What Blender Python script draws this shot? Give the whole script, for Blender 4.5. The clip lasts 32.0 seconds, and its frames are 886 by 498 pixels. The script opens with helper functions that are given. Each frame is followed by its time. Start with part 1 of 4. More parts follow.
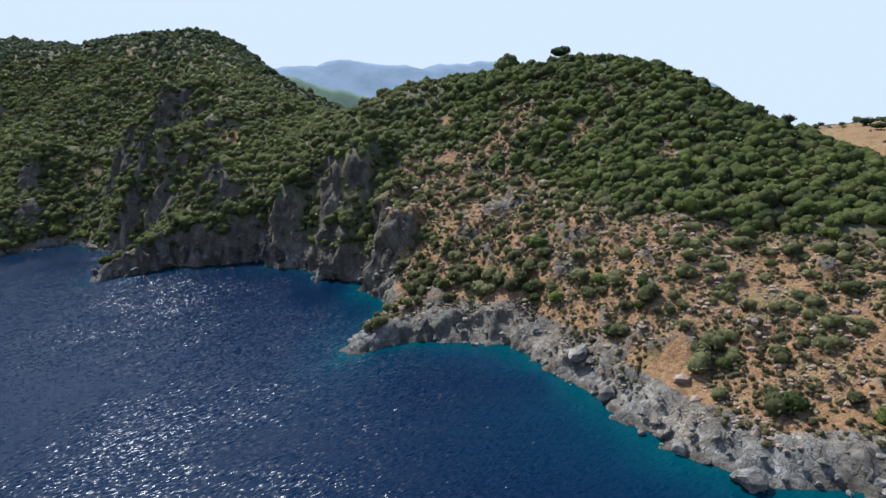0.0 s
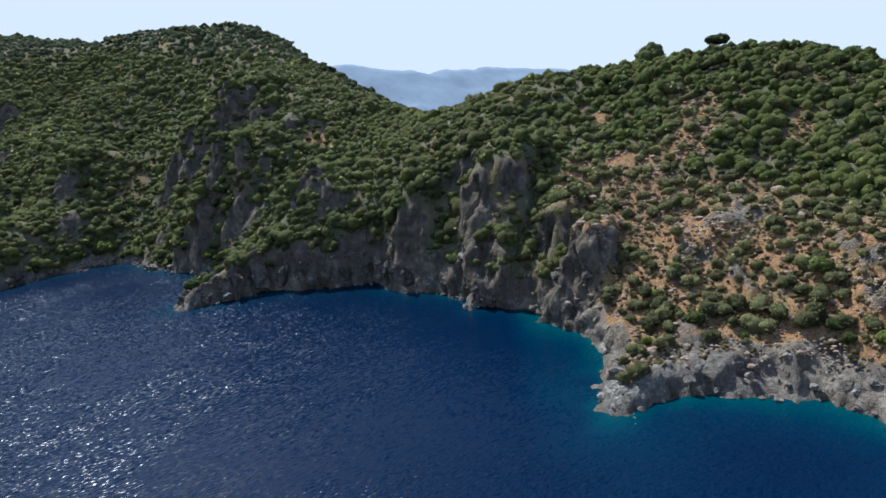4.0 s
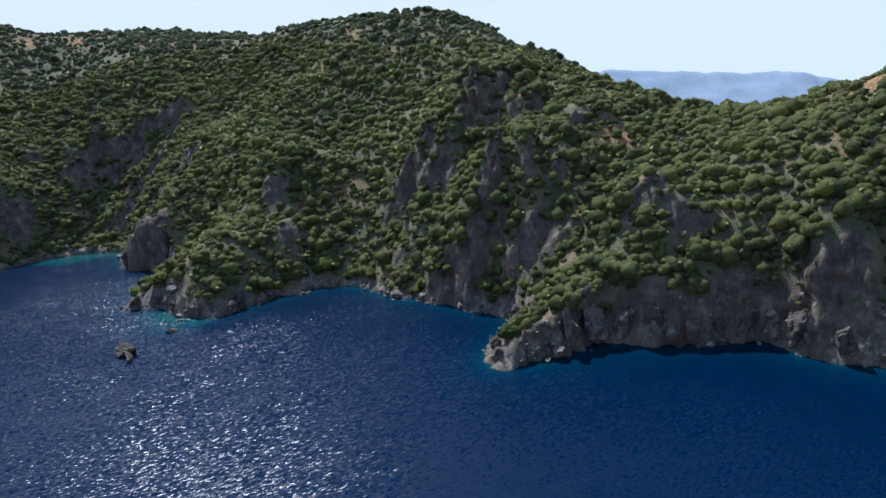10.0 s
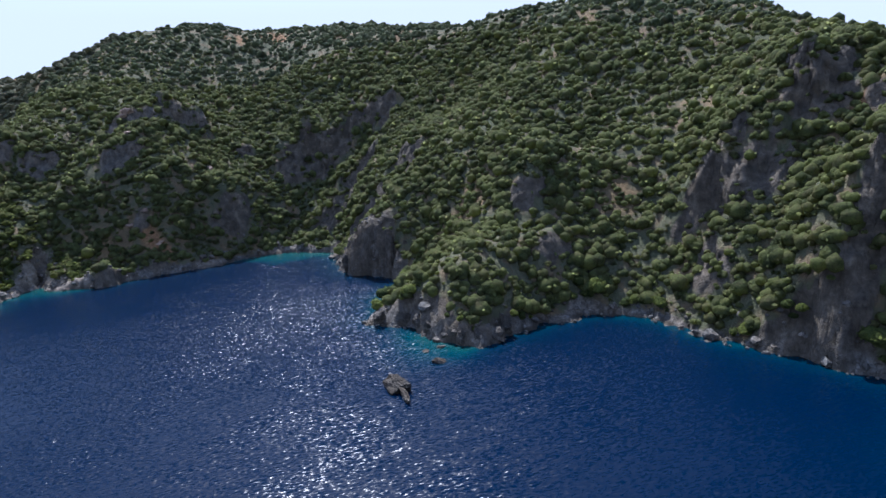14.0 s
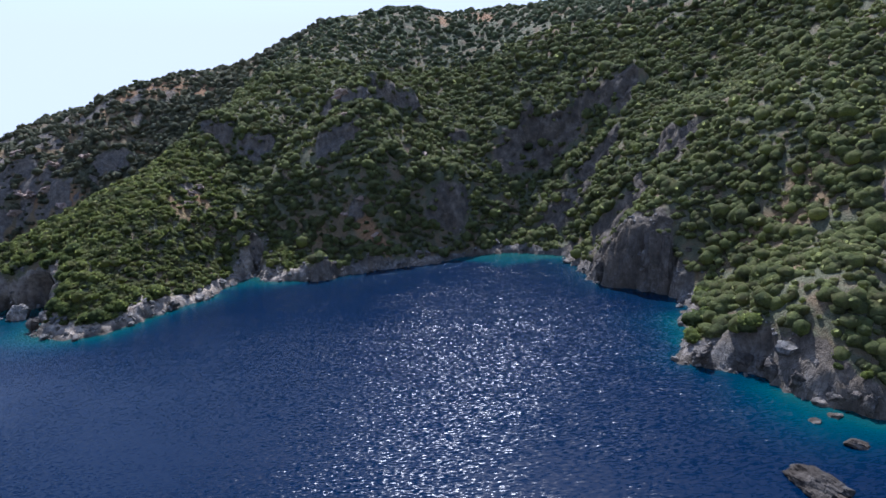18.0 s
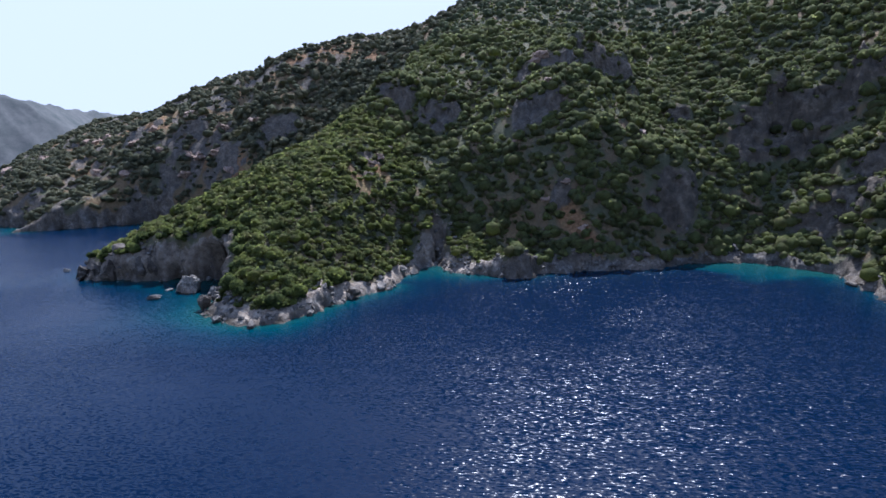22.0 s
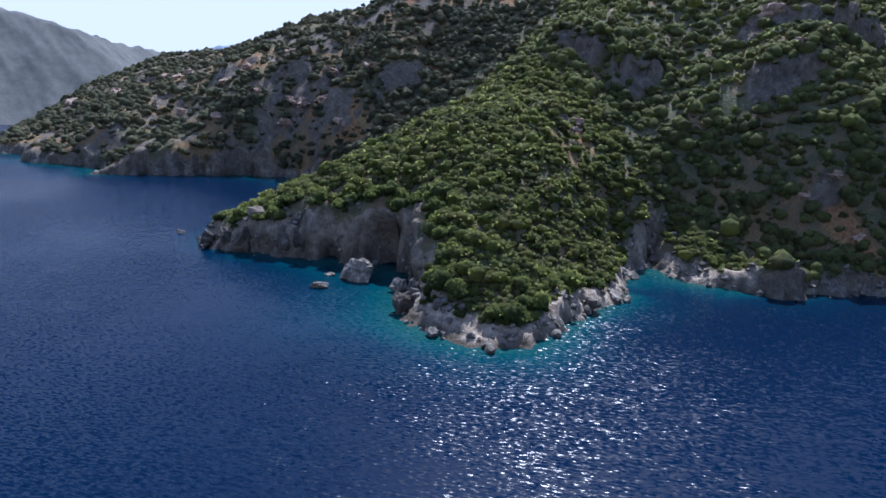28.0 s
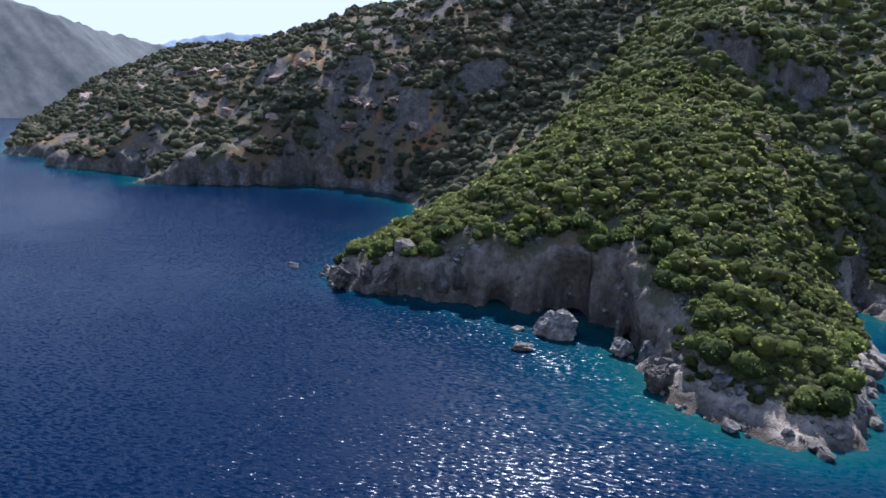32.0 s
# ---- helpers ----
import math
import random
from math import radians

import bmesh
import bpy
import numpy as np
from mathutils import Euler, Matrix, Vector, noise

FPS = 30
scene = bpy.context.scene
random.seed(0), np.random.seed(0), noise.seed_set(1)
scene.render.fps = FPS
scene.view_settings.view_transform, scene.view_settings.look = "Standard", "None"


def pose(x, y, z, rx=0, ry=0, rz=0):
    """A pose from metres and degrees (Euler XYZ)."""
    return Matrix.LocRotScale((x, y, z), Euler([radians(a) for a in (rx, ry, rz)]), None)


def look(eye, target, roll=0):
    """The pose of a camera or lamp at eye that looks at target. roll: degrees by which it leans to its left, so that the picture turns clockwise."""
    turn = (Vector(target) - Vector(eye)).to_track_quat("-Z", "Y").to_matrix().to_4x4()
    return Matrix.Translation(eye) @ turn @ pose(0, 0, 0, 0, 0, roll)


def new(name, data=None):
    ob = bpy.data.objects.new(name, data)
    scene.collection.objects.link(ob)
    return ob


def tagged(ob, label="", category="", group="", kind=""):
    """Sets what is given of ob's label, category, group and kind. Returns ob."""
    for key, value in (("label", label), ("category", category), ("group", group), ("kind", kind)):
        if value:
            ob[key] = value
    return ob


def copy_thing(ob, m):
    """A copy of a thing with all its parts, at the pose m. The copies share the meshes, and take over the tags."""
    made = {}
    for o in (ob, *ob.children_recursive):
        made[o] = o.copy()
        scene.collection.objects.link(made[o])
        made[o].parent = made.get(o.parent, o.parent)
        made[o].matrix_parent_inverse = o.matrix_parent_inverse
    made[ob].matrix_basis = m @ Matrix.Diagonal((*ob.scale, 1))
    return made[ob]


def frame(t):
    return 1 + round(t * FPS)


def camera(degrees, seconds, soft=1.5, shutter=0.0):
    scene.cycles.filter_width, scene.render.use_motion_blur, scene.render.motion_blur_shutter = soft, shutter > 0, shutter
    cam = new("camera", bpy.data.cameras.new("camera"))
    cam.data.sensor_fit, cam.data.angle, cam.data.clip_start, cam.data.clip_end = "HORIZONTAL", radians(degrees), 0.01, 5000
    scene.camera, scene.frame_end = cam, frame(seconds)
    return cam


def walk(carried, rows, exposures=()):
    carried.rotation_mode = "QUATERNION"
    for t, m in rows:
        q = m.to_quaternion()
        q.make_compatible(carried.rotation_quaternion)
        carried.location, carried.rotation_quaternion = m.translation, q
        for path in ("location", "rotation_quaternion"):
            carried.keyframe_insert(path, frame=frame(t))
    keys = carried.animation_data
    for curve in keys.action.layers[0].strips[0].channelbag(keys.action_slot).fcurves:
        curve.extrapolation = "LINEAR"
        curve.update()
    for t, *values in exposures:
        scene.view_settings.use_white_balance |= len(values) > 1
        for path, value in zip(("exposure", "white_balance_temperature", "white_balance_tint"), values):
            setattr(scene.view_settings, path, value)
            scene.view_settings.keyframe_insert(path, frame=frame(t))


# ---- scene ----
# The drone's path: seconds, x, y, height over the sea, heading, pitch, roll.
cam = camera(73.00, 32.0)
PATH = [
    (0, 24.56, -12.10, 46.74, 6.34, -14.71, -5.23),
    (0.5, 18.69, -9.58, 46.90, 6.07, -14.68, -5.12),
    (1, 12.69, -6.92, 47.08, 5.83, -14.62, -5.13),
    (1.5, 6.60, -4.15, 47.27, 5.56, -14.58, -5.24),
    (2, 0.40, -1.30, 47.42, 5.30, -14.53, -5.27),
    (2.5, -5.85, 1.72, 47.46, 5.13, -14.46, -5.26),
    (4.5, -29.09, 15.25, 46.32, 3.78, -14.00, -5.04),
    (5, -34.85, 18.49, 46.25, 3.63, -13.91, -4.94),
    (5.5, -40.57, 21.68, 46.25, 3.69, -13.85, -4.89),
    (6, -46.27, 24.87, 46.28, 3.96, -13.80, -4.85),
    (6.5, -51.98, 28.06, 46.33, 4.50, -13.77, -4.83),
    (7, -57.75, 31.26, 46.40, 5.38, -13.72, -4.84),
    (7.5, -63.47, 34.42, 46.50, 6.21, -13.67, -4.81),
    (8, -69.10, 37.59, 46.62, 7.09, -13.58, -4.78),
    (8.5, -74.64, 40.76, 46.75, 8.04, -13.43, -4.75),
    (9, -80.09, 43.90, 46.85, 8.93, -13.26, -4.69),
    (9.5, -85.50, 46.98, 46.93, 9.85, -13.08, -4.61),
    (10, -90.91, 50.01, 46.98, 10.98, -12.90, -4.56),
    (10.5, -96.33, 53.02, 47.02, 12.54, -12.71, -4.54),
    (11, -101.70, 55.94, 47.05, 14.31, -12.51, -4.53),
    (11.5, -106.94, 58.70, 47.05, 15.81, -12.36, -4.51),
    (12, -112.19, 61.28, 47.06, 17.16, -12.27, -4.46),
    (12.5, -117.66, 63.72, 47.11, 18.82, -12.20, -4.44),
    (13, -123.43, 66.04, 47.19, 20.70, -12.12, -4.44),
    (13.5, -129.39, 68.21, 47.24, 22.25, -12.02, -4.42),
    (15.5, -152.95, 75.59, 46.75, 28.28, -11.55, -4.40),
    (16, -158.67, 77.76, 46.30, 30.24, -11.44, -4.33),
    (16.5, -164.28, 79.98, 45.67, 32.02, -11.31, -4.24),
    (17, -169.91, 82.18, 44.94, 33.89, -11.17, -4.19),
    (17.5, -175.55, 84.27, 44.17, 35.79, -11.07, -4.16),
    (18, -181.15, 86.21, 43.40, 37.59, -10.99, -4.12),
    (18.5, -186.69, 88.00, 42.70, 39.36, -10.94, -4.04),
    (19, -192.20, 89.63, 42.09, 41.15, -10.93, -3.94),
    (19.5, -197.66, 91.09, 41.62, 42.87, -10.95, -3.79),
    (20, -203.09, 92.34, 41.24, 44.62, -11.01, -3.56),
    (20.5, -208.43, 93.34, 40.94, 46.18, -11.13, -3.22),
    (21, -213.66, 94.11, 40.67, 47.42, -11.31, -2.76),
    (21.5, -218.77, 94.64, 40.41, 48.38, -11.54, -2.20),
    (22, -223.72, 94.92, 40.14, 49.03, -11.82, -1.62),
    (22.5, -228.59, 94.97, 39.88, 49.48, -12.11, -0.98),
    (23, -233.41, 94.82, 39.61, 49.82, -12.41, -0.27),
    (23.5, -238.23, 94.50, 39.30, 50.05, -12.69, 0.46),
    (24, -243.05, 94.04, 38.96, 50.33, -13.06, 1.17),
    (24.5, -247.86, 93.43, 38.64, 50.67, -13.57, 1.71),
    (25, -252.62, 92.66, 38.37, 50.96, -14.10, 2.07),
    (25.5, -257.35, 91.70, 38.15, 51.14, -14.50, 2.26),
    (27.5, -276.35, 86.29, 37.07, 50.83, -15.00, 2.86),
    (28, -281.36, 84.62, 36.96, 50.59, -15.02, 2.99),
    (28.5, -286.46, 82.84, 36.91, 50.32, -15.04, 3.12),
    (29, -291.67, 81.00, 36.90, 50.05, -15.06, 3.24),
    (29.5, -296.97, 79.11, 36.93, 49.76, -15.10, 3.34),
    (30, -302.33, 77.19, 37.02, 49.44, -15.16, 3.47),
    (30.5, -307.79, 75.26, 37.13, 49.10, -15.22, 3.61),
    (31, -313.36, 73.35, 37.22, 48.74, -15.28, 3.74),
    (31.5, -319.08, 71.47, 37.28, 48.35, -15.34, 3.85),
    (32, -324.92, 69.60, 37.32, 47.92, -15.40, 3.93),
]
EXPOSURES = [(0.0, 0.79, 5800, 6), (10.0, 0.86, 5600, 9), (16.0, 0.95, 5400, 16), (28.0, 0.95, 5350, 17), (32.0, 1.03, 5450, 17)]
walk(cam, [(t, pose(x, y, z, 90 + pitch, 0, yaw) @ pose(0, 0, 0, 0, 0, roll)) for t, x, y, z, yaw, pitch, roll in PATH], EXPOSURES)

# ---- light ----
SUN_LEFT, SUN_UP = 38.0, 55.8      # degrees to the left of +y, and over the horizon
world = bpy.data.worlds.new("sky")
scene.world = world
world.use_nodes = True
wn = world.node_tree.nodes
sky = wn.new("ShaderNodeTexSky")
sky.sky_type, sky.sun_disc = "NISHITA", False
sky.sun_elevation, sky.sun_rotation = radians(SUN_UP), radians(-SUN_LEFT)
sky.air_density, sky.dust_density, sky.ozone_density = 1.0, 1.0, 2.4
wn["Background"].inputs["Strength"].default_value = 0.15
wl = world.node_tree.links
split, join, lift, floor_z = wn.new("ShaderNodeSeparateXYZ"), wn.new("ShaderNodeCombineXYZ"), wn.new("ShaderNodeMath"), wn.new("ShaderNodeMath")
lift.operation, floor_z.operation = "ADD", "MAXIMUM"
lift.inputs[1].default_value, floor_z.inputs[1].default_value = 0.15, 0.012   # the sea's horizon lies a little under the level
wl.new(wn.new("ShaderNodeTexCoord").outputs["Generated"], split.inputs[0])
wl.new(split.outputs[0], join.inputs[0])
wl.new(split.outputs[1], join.inputs[1])
wl.new(split.outputs[2], lift.inputs[0])
wl.new(lift.outputs[0], floor_z.inputs[0])
wl.new(floor_z.outputs[0], join.inputs[2])
wl.new(join.outputs[0], sky.inputs["Vector"])
# summer haze: the sky pales towards the horizon all the way round
pale, low, veil = wn.new("ShaderNodeMapRange"), wn.new("ShaderNodeMath"), wn.new("ShaderNodeMix")
pale.inputs["From Min"].default_value, pale.inputs["From Max"].default_value = 0.55, -0.05
wl.new(split.outputs[2], pale.inputs["Value"])
low.operation = "MULTIPLY"
low.inputs[1].default_value = 1.6
low.use_clamp = True
wl.new(pale.outputs["Result"], low.inputs[0])
veil.data_type = "RGBA"
veil.inputs[7].default_value = (2.9, 3.17, 3.66, 1)
wl.new(low.outputs[0], veil.inputs[0])
wl.new(sky.outputs["Color"], veil.inputs[6])
wl.new(veil.outputs[2], wn["Background"].inputs["Color"])
sun = new("sun", bpy.data.lights.new("sun", "SUN"))
sun.data.energy, sun.data.angle, sun.data.color = 4.8, radians(0.55), (1.0, 0.975, 0.94)
sun_way = Vector((-math.sin(radians(SUN_LEFT)) * math.cos(radians(SUN_UP)), math.cos(radians(SUN_LEFT)) * math.cos(radians(SUN_UP)), math.sin(radians(SUN_UP))))
sun.matrix_world = look(sun_way * 300, (0, 0, 0))


# ---- materials ----
def material(name, rough=0.9, spec=0.2):
    m = bpy.data.materials.new(name)
    m.use_nodes = True
    nodes = m.node_tree.nodes
    p = nodes["Principled BSDF"]
    p.inputs["Roughness"].default_value = rough
    p.inputs["Specular IOR Level"].default_value = spec
    return m, nodes, m.node_tree.links, p


def noise_node(nodes, links, where, scale, detail=6.0, rough=0.6):
    n = nodes.new("ShaderNodeTexNoise")
    n.inputs["Scale"].default_value, n.inputs["Detail"].default_value, n.inputs["Roughness"].default_value = scale, detail, rough
    links.new(where, n.inputs["Vector"])
    return n.outputs["Fac"]


def ramp(nodes, links, fac, stops):
    r = nodes.new("ShaderNodeValToRGB")
    el = r.color_ramp.elements
    while len(el) < len(stops):
        el.new(0.5)
    for e, (at, c) in zip(el, stops):
        e.position, e.color = at, (*c, 1)
    links.new(fac, r.inputs["Fac"])
    return r.outputs["Color"]


def mix(nodes, links, fac, a, b):
    n = nodes.new("ShaderNodeMix")
    n.data_type = "RGBA"
    for s, v in ((n.inputs[0], fac), (n.inputs[6], a), (n.inputs[7], b)):
        if isinstance(v, (int, float)):
            s.default_value = v
        elif isinstance(v, tuple):
            s.default_value = (*v, 1)
        else:
            links.new(v, s)
    return n.outputs[2]


def maths(nodes, links, op, a, b):
    n = nodes.new("ShaderNodeMath")
    n.operation = op
    n.use_clamp = op in ("ADD", "MULTIPLY", "SUBTRACT")
    for s, v in ((n.inputs[0], a), (n.inputs[1], b)):
        if isinstance(v, (int, float)):
            s.default_value = v
        else:
            links.new(v, s)
    return n.outputs[0]


def bump(nodes, links, p, height, strength, distance):
    b = nodes.new("ShaderNodeBump")
    b.inputs["Strength"].default_value, b.inputs["Distance"].default_value = strength, distance
    links.new(height, b.inputs["Height"])
    links.new(b.outputs["Normal"], p.inputs["Normal"])
    return b


def rock_colour(nodes, links, where):
    """Weathered grey limestone: pale and ochre patches, dark joints and water streaks."""
    big = noise_node(nodes, links, where, 0.09, 5)
    fine = noise_node(nodes, links, where, 0.8, 8, 0.7)
    grey = ramp(nodes, links, fine, [(0.3, (0.062, 0.057, 0.05)), (0.5, (0.17, 0.158, 0.14)), (0.7, (0.35, 0.332, 0.298))])
    warm = ramp(nodes, links, fine, [(0.3, (0.085, 0.068, 0.05)), (0.5, (0.225, 0.18, 0.135)), (0.7, (0.38, 0.325, 0.26))])
    stone = mix(nodes, links, ramp(nodes, links, big, [(0.40, (0, 0, 0)), (0.60, (0.85, 0.85, 0.85))]), grey, warm)
    tall = nodes.new("ShaderNodeMapping")
    tall.inputs["Scale"].default_value = (1.0, 1.0, 0.3)
    links.new(where, tall.inputs["Vector"])
    streak = noise_node(nodes, links, tall.outputs[0], 0.5, 5, 0.65)
    stone = mix(nodes, links, ramp(nodes, links, streak, [(0.36, (0.6, 0.6, 0.6)), (0.5, (0, 0, 0))]), stone, (0.075, 0.066, 0.056))
    bend = nodes.new("ShaderNodeVectorMath")
    bend.operation = "ADD"
    wander = nodes.new("ShaderNodeTexNoise")
    wander.inputs["Scale"].default_value, wander.inputs["Detail"].default_value = 0.5, 4.0
    links.new(tall.outputs[0], wander.inputs["Vector"])
    spread = nodes.new("ShaderNodeVectorMath")
    spread.operation = "SCALE"
    spread.inputs["Scale"].default_value = 3.6
    links.new(wander.outputs["Color"], spread.inputs[0])
    links.new(tall.outputs[0], bend.inputs[0])
    links.new(spread.outputs[0], bend.inputs[1])
    cells = nodes.new("ShaderNodeTexVoronoi")
    cells.feature = "DISTANCE_TO_EDGE"
    cells.inputs["Scale"].default_value = 0.75
    links.new(bend.outputs[0], cells.inputs["Vector"])
    joint = ramp(nodes, links, cells.outputs["Distance"], [(0.0, (0.5, 0.5, 0.5)), (0.08, (0, 0, 0))])
    stone = mix(nodes, links, joint, stone, (0.035, 0.031, 0.027))
    depth = maths(nodes, links, "SUBTRACT", fine, maths(nodes, links, "MULTIPLY", joint, 0.35))
    return stone, depth


def ground_material():
    m, n, l, p = material("hillside", 0.95, 0.1)
    where = n.new("ShaderNodeTexCoord").outputs["Object"]
    rock, soil, wet = (n.new("ShaderNodeAttribute") for _ in range(3))
    rock.attribute_name, soil.attribute_name, wet.attribute_name = "rock", "soil", "wet"
    stone, fine = rock_colour(n, l, where)
    mid = noise_node(n, l, where, 0.16, 6)
    small = noise_node(n, l, where, 1.4, 6, 0.7)
    scrub = ramp(n, l, mid, [(0.35, (0.07, 0.075, 0.04)), (0.5, (0.105, 0.10, 0.058)), (0.62, (0.145, 0.105, 0.06)), (0.75, (0.21, 0.145, 0.085))])
    earth = ramp(n, l, small, [(0.3, (0.095, 0.056, 0.03)), (0.5, (0.225, 0.124, 0.058)), (0.7, (0.30, 0.19, 0.107))])
    grass = ramp(n, l, small, [(0.3, (0.115, 0.082, 0.038)), (0.6, (0.245, 0.172, 0.08))])
    earth = mix(n, l, ramp(n, l, mid, [(0.52, (0, 0, 0)), (0.62, (1, 1, 1))]), earth, grass)
    base = mix(n, l, soil.outputs["Fac"], scrub, earth)
    # Weathering above the waterline; part of the faces' shade is painted in too.
    aged_shaded = n.new("ShaderNodeAttribute")
    aged_shaded.attribute_name = "aged_shaded"
    lichen_shade = ramp(n, l, noise_node(n, l, where, 0.35, 6, 0.65), [(0.3, (0.034, 0.028, 0.021)), (0.52, (0.093, 0.074, 0.053)), (0.72, (0.205, 0.167, 0.121))])
    stone = mix(n, l, maths(n, l, "MULTIPLY", aged_shaded.outputs["Fac"], 0.85), stone, lichen_shade)
    # Pale washed ledges, and the painted light on the headland's sea cliff.
    washed_lit = n.new("ShaderNodeAttribute")
    washed_lit.attribute_name = "washed_lit"
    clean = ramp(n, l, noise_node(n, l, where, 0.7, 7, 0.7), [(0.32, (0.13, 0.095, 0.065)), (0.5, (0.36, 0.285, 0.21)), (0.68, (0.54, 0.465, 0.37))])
    stone = mix(n, l, maths(n, l, "MULTIPLY", washed_lit.outputs["Fac"], 0.7), stone, clean)
    edge = maths(n, l, "ADD", rock.outputs["Fac"], maths(n, l, "MULTIPLY", maths(n, l, "SUBTRACT", small, 0.42), 0.9))
    base = mix(n, l, ramp(n, l, edge, [(0.42, (0, 0, 0)), (0.58, (1, 1, 1))]), base, stone)
    base = mix(n, l, wet.outputs["Fac"], base, (0.055, 0.045, 0.033))
    l.new(base, p.inputs["Base Color"])
    bump(n, l, p, fine, 0.8, 0.9)
    return m


def rock_material(name="limestone", stain=0.0, pale=0.68, blush=0.0):
    m, n, l, p = material(name, 0.9, 0.2)
    where = n.new("ShaderNodeTexCoord").outputs["Object"]
    stone, fine = rock_colour(n, l, where)
    if stain:
        stone = mix(n, l, ramp(n, l, noise_node(n, l, where, 0.3, 4), [(0.4, (stain, stain, stain)), (0.7, (0, 0, 0))]), stone, (0.075, 0.055, 0.037))
    if blush:
        stone = mix(n, l, blush, stone, (0.56, 0.36, 0.245))
    info = n.new("ShaderNodeObjectInfo").outputs["Random"]
    hue = n.new("ShaderNodeHueSaturation")
    l.new(stone, hue.inputs["Color"])
    l.new(maths(n, l, "ADD", maths(n, l, "MULTIPLY", info, 0.35), pale), hue.inputs["Value"])
    hue.inputs["Value"].default_value = 1.0
    l.new(hue.outputs["Color"], p.inputs["Base Color"])
    bump(n, l, p, fine, 0.7, 0.5)
    return m


def leaf_material(name, dark, mid, light, joined):
    m, n, l, p = material(name, 0.85, 0.12)
    where = n.new("ShaderNodeTexCoord").outputs["Object"]
    pick = n.new("ShaderNodeNewGeometry").outputs["Random Per Island"]
    if joined:
        each = noise_node(n, l, where, 0.21, 2)
        wide = noise_node(n, l, where, 0.03, 3)
        each = maths(n, l, "SUBTRACT", maths(n, l, "MULTIPLY", each, 1.9), 0.45)      # one shrub darker, the next lighter
        each = maths(n, l, "ADD", maths(n, l, "MULTIPLY", each, 0.75), maths(n, l, "MULTIPLY", wide, 0.35))
    else:
        each = maths(n, l, "ADD", maths(n, l, "MULTIPLY", n.new("ShaderNodeObjectInfo").outputs["Random"], 0.4), 0.2)
    sprig = noise_node(n, l, where, 2.6 if joined else 4.5, 3, 0.65)
    fac = maths(n, l, "ADD", maths(n, l, "MULTIPLY", pick, 0.1), maths(n, l, "SUBTRACT", each, 0.11))
    fac = maths(n, l, "ADD", fac, maths(n, l, "MULTIPLY", maths(n, l, "SUBTRACT", sprig, 0.32), 0.75))
    fac = maths(n, l, "SUBTRACT", fac, 0.09)
    bump(n, l, p, sprig, 1.0, 0.95 if joined else 0.4)
    colour = ramp(n, l, fac, [(0.28, dark), (0.5, mid), (0.78, light)])
    if joined:
        other = noise_node(n, l, where, 0.33, 3, 0.7)
        colour = mix(n, l, ramp(n, l, other, [(0.48, (0, 0, 0)), (0.66, (0.55, 0.55, 0.55))]), colour, (0.185, 0.15, 0.078))
    l.new(colour, p.inputs["Base Color"])
    thin = n.new("ShaderNodeBsdfTranslucent")
    lift_leaf = n.new("ShaderNodeHueSaturation")
    lift_leaf.inputs["Value"].default_value = 1.25      # leaves let more light through than they throw back
    l.new(colour, lift_leaf.inputs["Color"])
    l.new(lift_leaf.outputs["Color"], thin.inputs["Color"])
    both = n.new("ShaderNodeMixShader")
    both.inputs[0].default_value = 0.6
    l.new(p.outputs[0], both.inputs[1])
    l.new(thin.outputs[0], both.inputs[2])
    l.new(both.outputs[0], n["Material Output"].inputs["Surface"])
    return m


def plain(name, colour, rough=0.9):
    m, n, l, p = material(name, rough)
    where = n.new("ShaderNodeTexCoord").outputs["Object"]
    f = noise_node(n, l, where, 2.0, 4)
    l.new(ramp(n, l, f, [(0.3, tuple(0.6 * c for c in colour)), (0.7, tuple(1.3 * c for c in colour))]), p.inputs["Base Color"])
    return m


